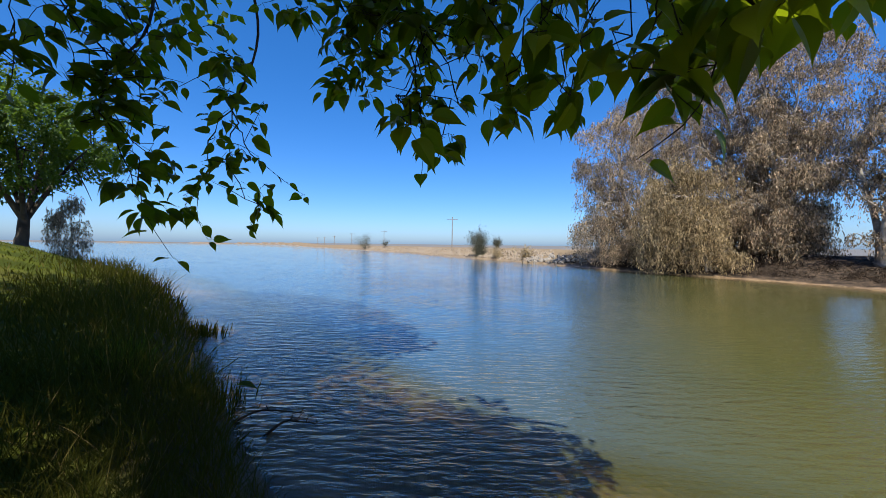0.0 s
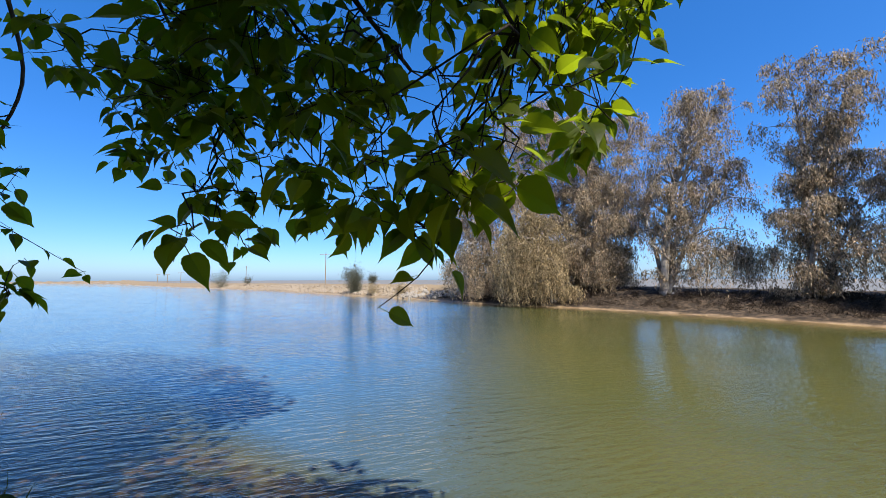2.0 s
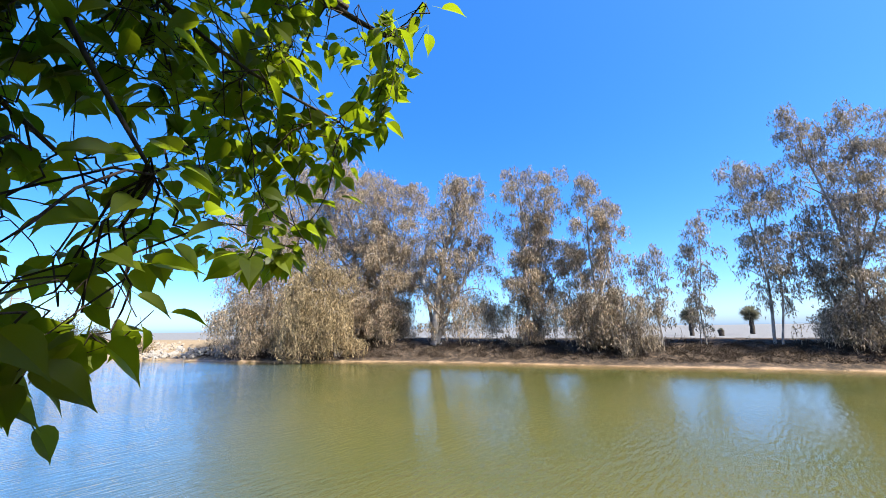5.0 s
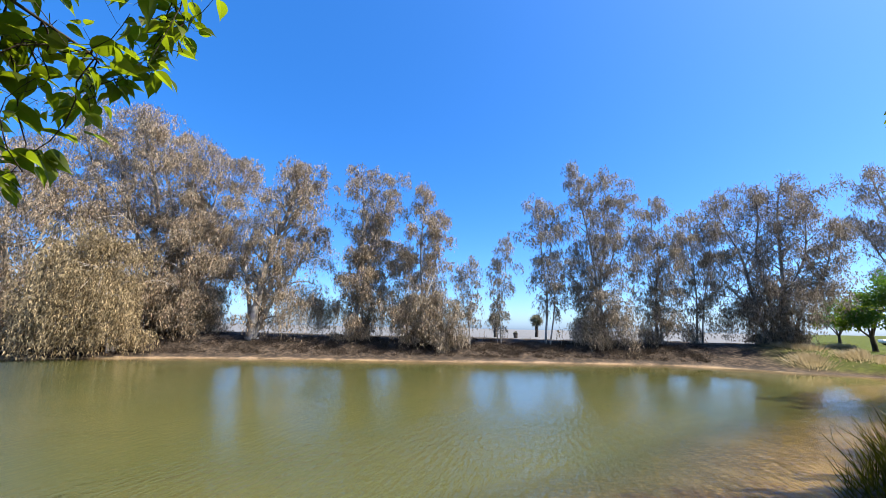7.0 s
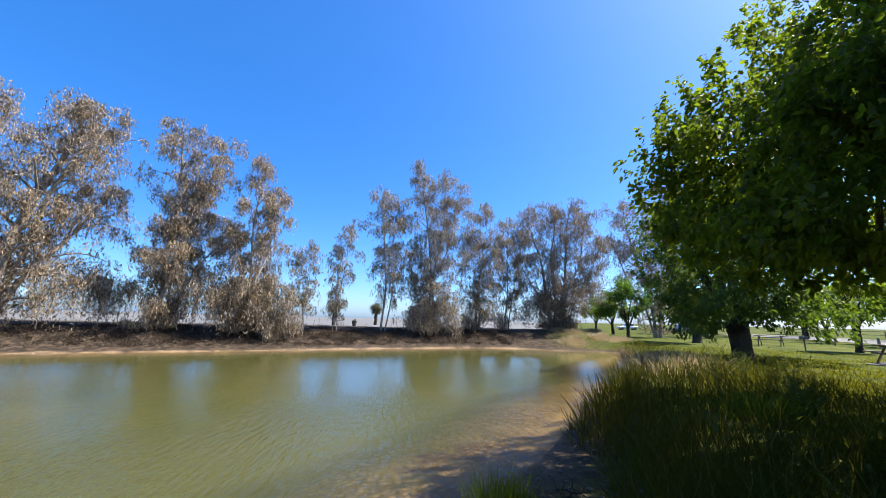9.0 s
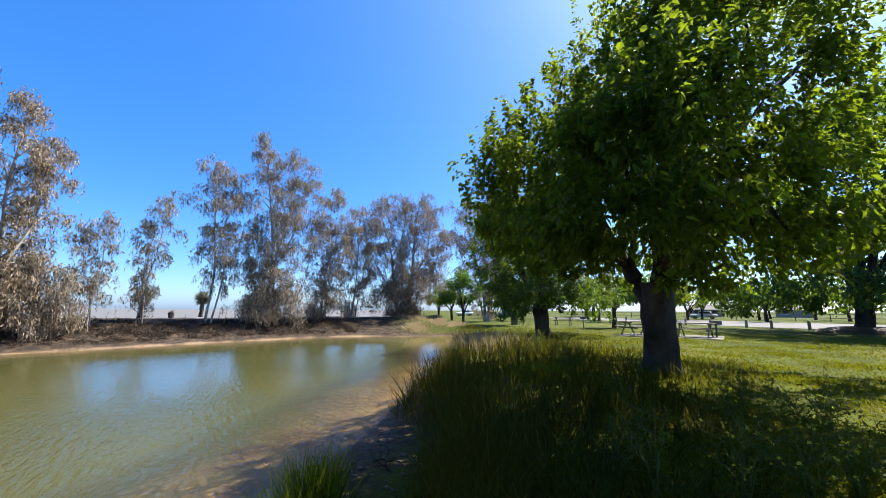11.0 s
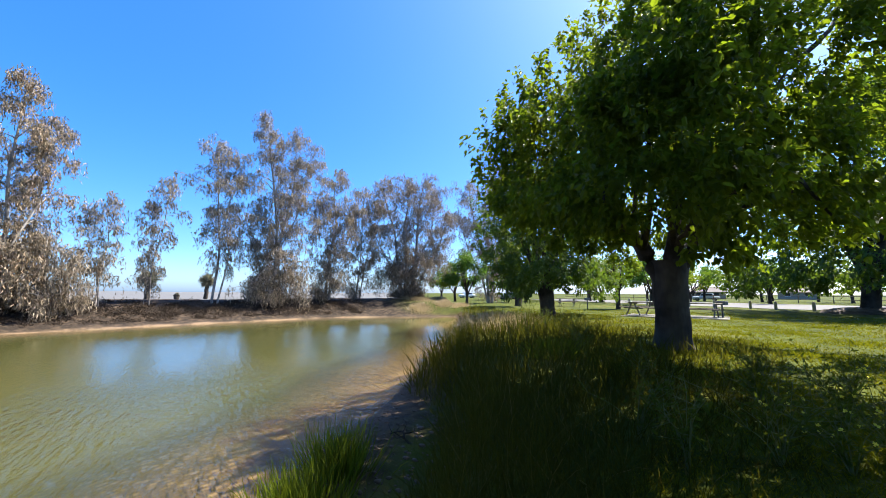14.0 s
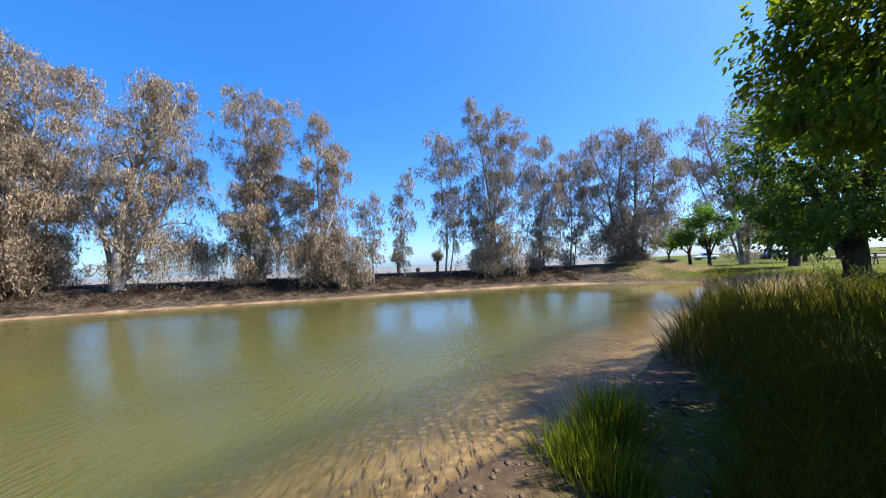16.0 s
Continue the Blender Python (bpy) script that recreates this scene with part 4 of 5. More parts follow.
                    along.append(np.array([rng.normal(0, 0.7), rng.normal(0, 0.7), rng.normal(-0.35, 0.3)]))
                    size.append(rng.uniform(0.05, 0.095))
            part("twig", fast_mesh("twig", *joined(twigs), M_TWIG), root)
            # leaves along the lower part, a tuft at the tip
            far_leaf = np.hypot(tip[0], tip[1]) > 1.5
            span = min(0.8 if far_leaf else 0.6, reach)
            k = int(span / (0.029 if far_leaf else 0.08 if low_tip else 0.072)) + 1
            for j in range(k):
                f = 1 - span / max(reach, 0.2) * rng.uniform(0, 1)
                q = p[int(np.clip(f, 0, 1) * 13)]
                a = rng.uniform(0, 6.283)
                place.append(q + rng.normal(0, 0.02, 3))
                along.append(np.array([math.cos(a), math.sin(a), rng.uniform(-0.9, 0.25)]))
                size.append(rng.uniform(0.05, 0.10) * (1.05 if far_leaf else 1.12))
            for j in range(6 if far_leaf else 5):
                a = rng.uniform(0, 6.283)
                place.append(tip + rng.normal(0, 0.012, 3) + (0, 0, 0.05))
                along.append(np.array([math.cos(a) * 0.8, math.sin(a) * 0.8, rng.uniform(-1.0, -0.1)]))
                size.append(rng.uniform(0.06, 0.105) * (1.05 if far_leaf else 1.1))
    place, along, size = np.array(place), unit(np.array(along)), np.array(size)
    inner = within(place)
    place, along, size = place[inner], along[inner], size[inner]
    place = place + along * size[:, None] * 0.42
    order = np.argsort(np.linalg.norm(place - (0.3, 0.2, 2.4), axis=1))
    near, rest = order[:290], order[290:]
    one = mesh_of(HEART, "leaf", M_MULBERRY)
    for i in near:
        d = Vector(along[i])
        face = Vector((rng.normal(0, 0.5), rng.normal(0, 0.5) - 0.2, 1.0))
        s = d.cross(face).normalized()
        u = s.cross(d)
        m = Matrix((d, s, u)).transposed().to_4x4() @ Matrix.Diagonal((size[i], size[i] * rng.uniform(0.75, 1.0), size[i], 1))
        m.translation = Vector(place[i] - o)
        part("leaf", one, root, "", m)
    v, f = leaves(HEART, place[rest] - o, along[rest], size[rest], size[rest] * rng.uniform(0.75, 1.0, len(rest)), rng, np.array([0, -0.2, 1.0]), 0.5)
    tagged(part("foliage", fast_mesh("foliage", v, f, M_MULBERRY, False), root), kind="stuff")

    # the high crown, above and behind the path, spreading along the shore
    rim = [(-18, 9), (-14, 14), (-7.6, 15.4), (-5.6, 15.4), (-2.2, 11.8), (-0.8, 9.0), (-0.4, 7.3), (-0.9, 6.9), (-2.1, 6.6), (-1.5, 5.8), (-0.5, 4.9), (0.4, 4.5), (0.95, 3.9), (1.1, 3.3), (0.7, 2.6), (0.7, 0.9), (4.6, 0.6), (5.2, -3), (0, -6), (-9, -6), (-15, 3)]
    g = rng.uniform((-18, -6), (5.5, 15.8), (6200, 2))
    inside = np.zeros(len(g), bool)
    for (ax, ay), (bx, by) in zip(rim, rim[1:] + rim[:1]):
        if ay != by:
            inside ^= ((ay > g[:, 1]) != (by > g[:, 1])) & (g[:, 0] < (bx - ax) * (g[:, 1] - ay) / (by - ay) + ax)
    g = np.concatenate([g[inside], rng.uniform((-1.6, 2.0), (0.3, 4.2), (260, 2))])
    z = rng.uniform(5.2, 11.5, len(g))
    c = np.stack([g[:, 0], g[:, 1] - 0.727 * z, z], -1)
    c = c[np.sum(((c - (-3.6, 0.5, 6.5)) / (12.5, 10.5, 5.8)) ** 2, 1) < 1]
    r = np.hypot(c[:, 0] - 0.2, c[:, 1] + 0.4)
    yaw = np.degrees(np.arctan2(0.2 - c[:, 0], c[:, 1] + 0.4))
    el = np.degrees(np.arctan2(c[:, 2] - 2.7, r))
    need = np.where((yaw > -12) & (yaw < 80), np.where(yaw > 32, 24, 37), np.where(yaw > 130, 60, np.where((yaw > -180) & (yaw <= -12), np.where(yaw < -70, 60, 51), 0)))
    c = c[el > need]
    # its low western side hangs nearly to the ground
    a, rr = np.radians(rng.uniform(74, 156, 1500)), rng.uniform(4.2, 9.5, 1500)
    west = np.stack([0.2 - np.sin(a) * rr, -0.4 + np.cos(a) * rr, rng.uniform(1.8, 6.5, 1500)], -1)
    c = np.concatenate([c, west[np.hypot(west[:, 0] + 3.3, west[:, 1] + 2.4) > 1.6]])
    pos = (c[:, None] + rng.normal(0, 0.27, (len(c), 21, 3))).reshape(-1, 3)
    al = rng.normal(0, 0.6, pos.shape) + (0, 0, -0.4)
    v, f = leaves(FOLD, pos - o, al, rng.uniform(0.16, 0.27, len(pos)), rng.uniform(0.14, 0.22, len(pos)), rng, np.array([0, 0, 1.0]), 0.5)
    tagged(part("crown", fast_mesh("crown", v, f, M_MULBERRY, False), root), kind="stuff")


overhanging_mulberry()


# ---- grass and weeds ----
def blades(name, pos, length, width, material, label, seed, flop=0.35, shape=BLADE):
    rng = np.random.default_rng(seed)
    k = len(pos)
    lean = rng.normal(0, flop, (k, 2))
    v, f = leaves(shape, pos, np.concatenate([lean, np.ones((k, 1))], 1), length, width, rng)
    return tagged(new(name, fast_mesh(name, v, f, material, False)), label, "grass", kind="stuff")


def shore_grass():
    rng = np.random.default_rng(41)
    k = 480000
    r = 1.0 * np.exp(rng.uniform(0, math.log(60), k))
    a = rng.uniform(0, 2 * math.pi, k)
    x, y = r * np.sin(a), r * np.cos(a)
    z, d, far = land(x, y)
    mud = mud_strip(x)
    patch = 0.5 + 0.5 * ripple_noise(x, y, 1.3, 21)
    inner = d - 1.35 * mud
    tall = (far < 0.5) & (inner > 0.05) & (inner < 4.2 + patch + 3.6 * step(2, 5, x) * step(22, 15, x)) & (rng.uniform(size=k) < 0.25 + 0.6 * patch) & ((y > -20) | (x > 12)) & (np.hypot(x + 0.2, y + 0.6) > 0.9)
    tall &= ~((np.hypot(x - 5.0, y + 10.8) < 0.75) | (np.hypot(x + 3.3, y + 2.4) < 0.7))
    xs, ys, zs, ds, rs = x[tall], y[tall], z[tall], inner[tall], r[tall]
    n = len(xs)
    deep = 4.4 + 3.8 * step(2.5, 5, xs) * step(16, 12, xs)
    hgt = (0.45 + 0.55 * step(2.5, 5.5, rs)) * (0.16 + 0.62 * step(1, 0.18, ds / deep) * step(-0.1, 0.5, ds)) * rng.uniform(0.5, 1.3, n) * (0.75 + 0.5 * patch[tall])
    ends, wid = np.stack([xs, ys, zs - 0.03], -1), np.clip(0.0016 * rs, 0.005, 0.03) * rng.uniform(0.7, 1.3, n)
    close = rs < 9
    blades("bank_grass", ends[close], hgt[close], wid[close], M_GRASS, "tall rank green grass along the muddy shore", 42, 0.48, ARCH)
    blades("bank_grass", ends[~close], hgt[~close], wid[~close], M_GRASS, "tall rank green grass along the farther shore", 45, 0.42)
    k = 26000
    r, a = 1.6 * np.sqrt(rng.uniform(0, 1, k)), rng.uniform(0, 2 * math.pi, k)
    x, y = r * np.sin(a) - 0.2, r * np.cos(a) - 0.6
    z, d, far = land(x, y)
    on = d > 0.35
    n = int(on.sum())
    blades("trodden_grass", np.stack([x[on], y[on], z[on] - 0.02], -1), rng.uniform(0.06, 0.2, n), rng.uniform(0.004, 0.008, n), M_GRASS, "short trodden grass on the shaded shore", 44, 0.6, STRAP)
    k = 640000
    r = 2.0 * np.exp(rng.uniform(0, math.log(17), k))
    a = np.where(rng.uniform(size=k) < 0.8, rng.uniform(math.radians(95), math.radians(205), k), rng.uniform(math.radians(235), math.radians(435), k))
    x, y = r * np.sin(a), r * np.cos(a)
    z, d, far = land(x, y)
    inner = d - 1.35 * mud_strip(x)
    patch = 0.5 + 0.5 * ripple_noise(x, y, 1.9, 22)
    lawn = (far < 0.5) & (inner > 2.4) & (rng.uniform(size=k) < 0.35 + 0.5 * patch)
    xs, ys, zs, rs = x[lawn], y[lawn], z[lawn], r[lawn]
    blades("lawn_grass", np.stack([xs, ys, zs - 0.005], -1), rng.uniform(0.03, 0.10, len(xs)) * (0.4 + 1.0 * patch[lawn]), np.clip(0.0021 * rs, 0.007, 0.035), M_LAWN, "short sunlit lawn grass with worn patches", 43, 0.8, STRAP)


shore_grass()


def mud_clods():
    """Small clods, stones and trodden ridges on the muddy strip between grass and water."""
    rng = np.random.default_rng(47)
    k = 9000
    x, y = rng.uniform(0.8, 9.5, k), rng.uniform(-7.5, 1.2, k)
    z, d, far = land(x, y)
    mud = mud_strip(x)
    ok = (d > 0.12) & (d < 0.5 + 1.3 * mud)
    x, y, z = x[ok][:2600], y[ok][:2600], z[ok][:2600]
    bm = bmesh.new()
    bmesh.ops.create_icosphere(bm, subdivisions=1, radius=0.5)
    co, fa = np.array([v.co for v in bm.verts]), np.array([[v.index for v in f.verts] for f in bm.faces])
    bm.free()
    s = 0.02 + 0.09 * rng.uniform(0, 1, len(x)) ** 4
    v = co[None] * rng.uniform(0.7, 1.2, (len(x), len(co), 1)) * s[:, None, None] * np.array([1.4, 1.0, 0.35]) + np.stack([x, y, z], -1)[:, None]
    f = (np.arange(len(x)) * len(co))[:, None, None] + fa[None]
    tagged(new("mud_clods", fast_mesh("mud_clods", v.reshape(-1, 3), f.reshape(-1, 3), M_MUD)), "dark wet clods and small stones on the muddy shore", "mud", kind="stuff")


M_MUD = plain("dark_mud", (0.03, 0.018, 0.010), (0.13, 0.085, 0.05), 9, 0.7, 0.5)
mud_clods()


def tuft(name, x, y, radius, count, tall, material, label, seed, flop=0.22):
    rng = np.random.default_rng(seed)
    p = rng.normal(0, radius * 0.5, (count, 2)) + (x, y)
    z = np.maximum(land(p[:, 0], p[:, 1])[0], -0.1)
    dist = max(2.0, math.hypot(x, y))
    return blades(name, np.concatenate([p, z[:, None] - 0.03], 1), rng.uniform(0.5, 1.15, count) * tall, min(0.003 * dist, 0.035) * rng.uniform(0.6, 1.2, count), material, label, seed, flop)


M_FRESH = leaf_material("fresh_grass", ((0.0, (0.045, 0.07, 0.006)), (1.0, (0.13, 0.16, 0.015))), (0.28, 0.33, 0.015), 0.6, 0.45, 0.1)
tuft("grass_tuft", 4.55, -2.62, 0.26, 520, 0.60, M_FRESH, "bright green grass tuft at the water's edge", 51)
tuft("grass_tuft", 4.05, -2.1, 0.36, 620, 0.42, M_FRESH, "bright green grass tuft at the water's edge", 52)
tuft("grass_tuft", 3.6, -2.2, 0.34, 420, 0.36, M_FRESH, "bright green grass tuft at the water's edge", 50)
# next two clumps: the lighter leaf colour stands in for sun flecks
tuft("grass_tuft", 6.4, -8.2, 0.4, 500, 0.55, M_FRESH, "grass clump in lighter green for a sun fleck among darker grass", 53, 0.4)
tuft("grass_tuft", -3.9, 4.6, 0.22, 260, 0.5, M_FRESH, "grass clump in lighter green as if sunlit, in shaded bank grass", 54, 0.35)
tuft("dry_grass_clump", 13.4, -12.3, 1.2, 2600, 0.8, M_DRY, "straw-coloured dry grass clump on the shore", 55, 0.4)
tuft("dry_grass_clump", 16.8, -14.7, 0.7, 600, 0.6, M_DRY, "straw-coloured dry grass clump on the shore", 56, 0.4)
rng = np.random.default_rng(59)
for k in range(9):
    tuft("dry_grass_clump", rng.uniform(30.5, 37), rng.uniform(-23.5, -17.5), 0.9, 620, 0.42, M_DRY, "straw-coloured dry grass clump at the end of the cove", 600 + k, 0.45)
tuft("reeds", -2.9, 4.6, 0.5, 160, 0.42, M_GRASS, "thin dark reeds standing in shallow water", 57, 0.15)
tuft("reeds", -5.35, 8.3, 0.45, 140, 0.36, M_GRASS, "thin dark reeds standing in shallow water", 58, 0.15)


M_WEED = leaf_material("weed_leaf", ((0.0, (0.03, 0.05, 0.006)), (1.0, (0.07, 0.095, 0.012))), (0.2, 0.24, 0.015), 0.6, 0.4, 0.1)


def leafy_weed(x, y, tall, seed, flowers, label):
    """A branching weed with small leaves, and yellow heads on some."""
    rng = np.random.default_rng(seed)
    z0 = height(x, y)
    root = thing("weed", x, y, z0, label, "weed", "weeds on the shore")
    stems, spots, tips = [], [], []
    for s in range(9):
        a, out = rng.uniform(0, 6.28), rng.uniform(0.1, 0.55)
        tip = np.array([math.cos(a) * out, math.sin(a) * out, tall * rng.uniform(0.6, 1.05)])
        p = bend([(0, 0, -0.03), tip * (0.3, 0.3, 0.6), tip], 9)
        stems.append(tube(p, np.linspace(0.006, 0.002, 9), 4))
        spots += list(p[2:]) * 2
        tips.append(tip)
        for b in range(3):
            base = p[rng.integers(3, 8)]
            e = base + rng.normal(0, 0.13, 3) + (0, 0, 0.1)
            stems.append(tube(bend([base, e], 4), np.linspace(0.003, 0.0015, 4), 4))
            tips.append(e)
            spots += [base + (e - base) * t for t in (0.4, 0.7, 1.0)]
    tagged(part("stem", fast_mesh("stem", *joined(stems), M_STEM), root), kind="stuff")
    spots = np.array(spots) + rng.normal(0, 0.012, (len(spots), 3))
    v, f = leaves(OVAL, spots, rng.normal(0, 1, (len(spots), 3)) + (0, 0, 0.2), rng.uniform(0.03, 0.075, len(spots)), 0.025, rng)
    part("foliage", fast_mesh("foliage", v, f, M_WEED, False), root)
    if flowers:
        for t in tips[::2]:
            petals = np.repeat(np.array([t]), 9, 0)
            v, f = leaves(OVAL, petals, rng.normal(0, 0.8, (9, 3)) + (0, 0, 0.7), 0.022, 0.016, rng)
            part("flower", fast_mesh("flower", v, f, M_FLOWER, False), root, "small yellow flower head")


leafy_weed(1.8, -4.6, 0.75, 61, False, "pale branching weed at the lawn's edge")
leafy_weed(2.4, -4.9, 0.6, 62, False, "pale branching weed at the lawn's edge")
leafy_weed(1.3, -6.3, 0.45, 63, True, "yellow-flowered weed sprawling at the lawn's edge")
leafy_weed(2.1, -6.9, 0.5, 64, True, "yellow-flowered weed sprawling at the lawn's edge")
leafy_weed(1.5, -7.9, 0.38, 65, True, "yellow-flowered weed on the lawn")
leafy_weed(2.7, -8.8, 0.4, 66, True, "yellow-flowered weed on the lawn")
for k, (x, y, tall) in enumerate(((1.4, -7.0, 0.42), (0.9, -5.8, 0.4), (0.5, -7.1, 0.34), (1.05, -5.4, 0.4), (-0.3, -7.2, 0.3), (-0.9, -8.4, 0.3))):
    leafy_weed(x, y, tall, 620 + k, True, "yellow-flowered weed on the sunlit lawn")
for k, (x, y, tall) in enumerate(((1.4, -5.2, 0.5), (3.2, -6.6, 0.6))):
    leafy_weed(x, y, tall, 640 + k, False, "pale branching weed among the shaded grass")
for k, (x, y, tall) in enumerate(((6.6, -9.4, 0.7), (7.4, -10.2, 0.8), (8.6, -11.0, 0.8), (9.8, -11.6, 0.9), (6.0, -8.6, 0.6))):
    leafy_weed(x, y, tall, 680 + k, False, "leafy weed standing in the bank grass")
leafy_weed(7.9, -8.9, 1.1, 67, False, "dark leafy weed above the bank grass")
leafy_weed(9.1, -9.3, 1.0, 68, False, "dark leafy weed above the bank grass")
leafy_weed(11.5, -12.5, 1.2, 69, False, "dark leafy weed above the bank grass")


# ---- dead branch and lily leaf in the shallows ----
def dead_branch(x, y, seed, size, label):
    rng = np.random.default_rng(seed)
    root = thing("dead_branch", x, y, 0.02, label, "branch")
    main = bend([(-0.5 * size, -0.1, -0.08), (-0.1 * size, 0.05, 0.06), (0.25 * size, 0.0, 0.10), (0.6 * size, 0.12, 0.02)], 12)
    part("stem", fast_mesh("stem", *tube(main, np.linspace(0.018, 0.005, 12), 6, 0.15, seed), M_TWIG), root)
    for k in range(9):
        b = main[rng.integers(2, 11)]
        e = b + rng.normal(0, 0.16 * size, 3) * (1, 1, 0.6) + (0, 0, 0.06)
        part("side_twig", fast_mesh("side_twig", *tube(bend([b, (b + e) / 2 + rng.normal(0, 0.03, 3), e], 6), np.linspace(0.007, 0.002, 6), 5, 0.15, k), M_TWIG), root)


dead_branch(-2.1, 4.25, 71, 0.8, "dark dead branch lying half sunk in the shallows")
dead_branch(-1.7, 4.0, 72, 0.5, "dark dead branch lying half sunk in the shallows")
dead_branch(5.0, -3.7, 73, 0.6, "dead branch lying on the mud")
lily = thing("water_plant", -2.55, 4.75, 0, "single broad leaf on a stalk rising from the shallows", "plant")
part("stalk", fast_mesh("stalk", *tube(bend([(0.03, -0.03, -0.2), (0.02, 0, 0.05), (0, 0, 0.2)], 6), np.linspace(0.006, 0.004, 6), 5), M_STEM), lily)
v, f = leaves(HEART, np.array([(-0.1, 0.02, 0.21)]), np.array([(1.0, 0.1, 0.05)]), 0.26, 0.24, np.random.default_rng(2), np.array([0, 0, 1.0]), 0.05)
part("leaf_blade", fast_mesh("leaf_blade", v, f, M_MULBERRY, False), lily)


# ---- levee: rocks, bushes, poles, palms ----
def rock_mesh(seed, k=12):
    rng = np.random.default_rng(seed)
    bm = bmesh.new()
    bmesh.ops.create_icosphere(bm, subdivisions=1, radius=0.5)
    for v in bm.verts:
        v.co *= rng.uniform(0.72, 1.12)
        v.co.z *= 0.7
    me = bpy.data.meshes.new("rock")
    bm.to_mesh(me)
    bm.free()
    me.materials.append(M_ROCK)
    return me


ROCKS = [rock_mesh(s) for s in range(6)]
riprap = thing("riprap", 12, 46, 0.6, "bank of dark broken riprap rocks along the levee", "rocks", kind="structure")
rng = np.random.default_rng(81)
line = bend([(17.6, 36.0), (15.6, 40.0), (13.6, 44.2), (11.0, 49.5)], 60)
for k in range(230):
    p = line[rng.integers(0, 60)] + rng.uniform(-0.9, 2.6, 2) * (0.9, 0.42)
    z = height(*p)
    if z < -0.12:
        continue
    s = rng.uniform(0.35, 0.85)
    m = Matrix.Translation((p[0] - 12, p[1] - 46, z - 0.6 + 0.06)) @ Euler(rng.uniform(0, 6.28, 3)).to_matrix().to_4x4() @ Matrix.Diagonal((s, s * rng.uniform(0.7, 1.1), s * rng.uniform(0.6, 0.9), 1))
    part("rock", ROCKS[k % 6], riprap, "", m)
pieces = []
line = bend([(11.5, 48.5), (5.9, 61.5), (-3.5, 85), (-12, 106), (-29, 137)], 400)
for k in range(2000):
    p = line[rng.integers(0, 400)] + rng.uniform(-0.4, 3.4, 2) * (0.95, 0.4)
    z = height(*p)
    me = ROCKS[k % 6]
    co = np.array([v.co for v in me.vertices]) * rng.uniform(0.3, 0.8) @ np.array(Euler(rng.uniform(0, 6.28, 3)).to_matrix())
    pieces.append((co + (p[0], p[1], z), np.array([q.vertices for q in me.polygons])))
v, f = joined(pieces)
M_PALE_ROCK = plain("pale_riprap", (0.10, 0.08, 0.058), (0.30, 0.24, 0.175), 5, 0.9, 0.6)
tagged(new("stones", fast_mesh("stones", v, f, M_PALE_ROCK, False)), "pale stones scattered down the levee slope", "rocks", kind="stuff")


def undergrowth():
    """Dry brush and fallen leaves in low drifts up the levee bank; tree shade darkens their colour."""
    rng = np.random.default_rng(83)
    line = bend(FAR_SHORE[8:], 500)
    drift = line[rng.integers(0, 500, 520)] + rng.normal(0, 0.6, (520, 2))
    nor = np.array([0.9, 0.35])
    drift = drift + nor * rng.uniform(0.9, 4.4, (520, 1))
    big = rng.uniform(0.2, 0.6, 520)
    p = np.repeat(drift, 100, 0) + rng.normal(0, 0.45, (520 * 100, 2)) * np.repeat(big, 100)[:, None] * 1.4
    z, d, far = land(p[:, 0], p[:, 1])
    up = np.abs(rng.normal(0, 0.35, len(p))) * np.repeat(big, 100) * 0.55
    ok = (d > 0.55) & (far > 0.5)
    pos = np.concatenate([p, (z + up - 0.02)[:, None]], 1)[ok]
    v, f = leaves(STRAP, pos, rng.normal(0, 0.7, pos.shape) + (0, 0, 0.1), rng.uniform(0.08, 0.22, len(pos)), rng.uniform(0.03, 0.06, len(pos)), rng)
    mat = leaf_material("shaded_dry_brush", ((0.0, (0.028, 0.021, 0.016)), (0.7, (0.055, 0.040, 0.028)), (1.0, (0.15, 0.105, 0.07))), (0.10, 0.075, 0.05), 0.8, 0.2, 0.1)
    tagged(new("undergrowth", fast_mesh("undergrowth", v, f, mat, False)), "dry brown brush and fallen leaves on the levee bank, darkened as by tree shade", "undergrowth", kind="stuff")


undergrowth()


def bush(x, y, top, spread, count, seed, label, material=None):
    rng = np.random.default_rng(seed)
    z0 = height(x, y)
    h = top - z0
    root = thing("bush", x, y, z0, label, "bush", "bushes on the levee")
    spots, stems = [], []
    for s in range(8):
        tip = np.array([rng.normal(0, spread * 0.5), rng.normal(0, spread * 0.5), h * rng.uniform(0.55, 1.0)])
        p = bend([(rng.normal(0, 0.1), rng.normal(0, 0.1), -0.15), tip * (0.45, 0.45, 0.5), tip], 8)
        stems.append(tube(p, np.linspace(0.05, 0.012, 8), 5))
        spots += [p[i] + rng.normal(0, 0.16 * spread, 3) for i in range(2, 8) for _ in range(4)]
    tagged(part("stem", fast_mesh("stem", *joined(stems), M_GUM_BARK), root), kind="stuff")
    spots = np.repeat(np.array(spots), max(1, count // len(spots)), 0)
    spots = spots + rng.normal(0, 0.16 * spread + 0.1, spots.shape)
    spots = spots[spots[:, 2] > 0.1]
    v, f = leaves(LANCE, spots, rng.normal(0, 0.6, spots.shape) + (0, 0, 0.2), rng.uniform(0.25, 0.5, len(spots)), 0.09, rng)
    part("foliage", fast_mesh("foliage", v, f, material or M_BUSH, False), root)


bush(6.3, 62.3, 4.9, 2.0, 2600, 91, "grey-green willow bush at the water's edge of the levee")
bush(-29.5, 140.0, 5.4, 3.4, 1800, 92, "dark bush at the far levee's edge")
bush(9.6, 66.0, 3.4, 1.0, 700, 93, "small bush on the levee crest")
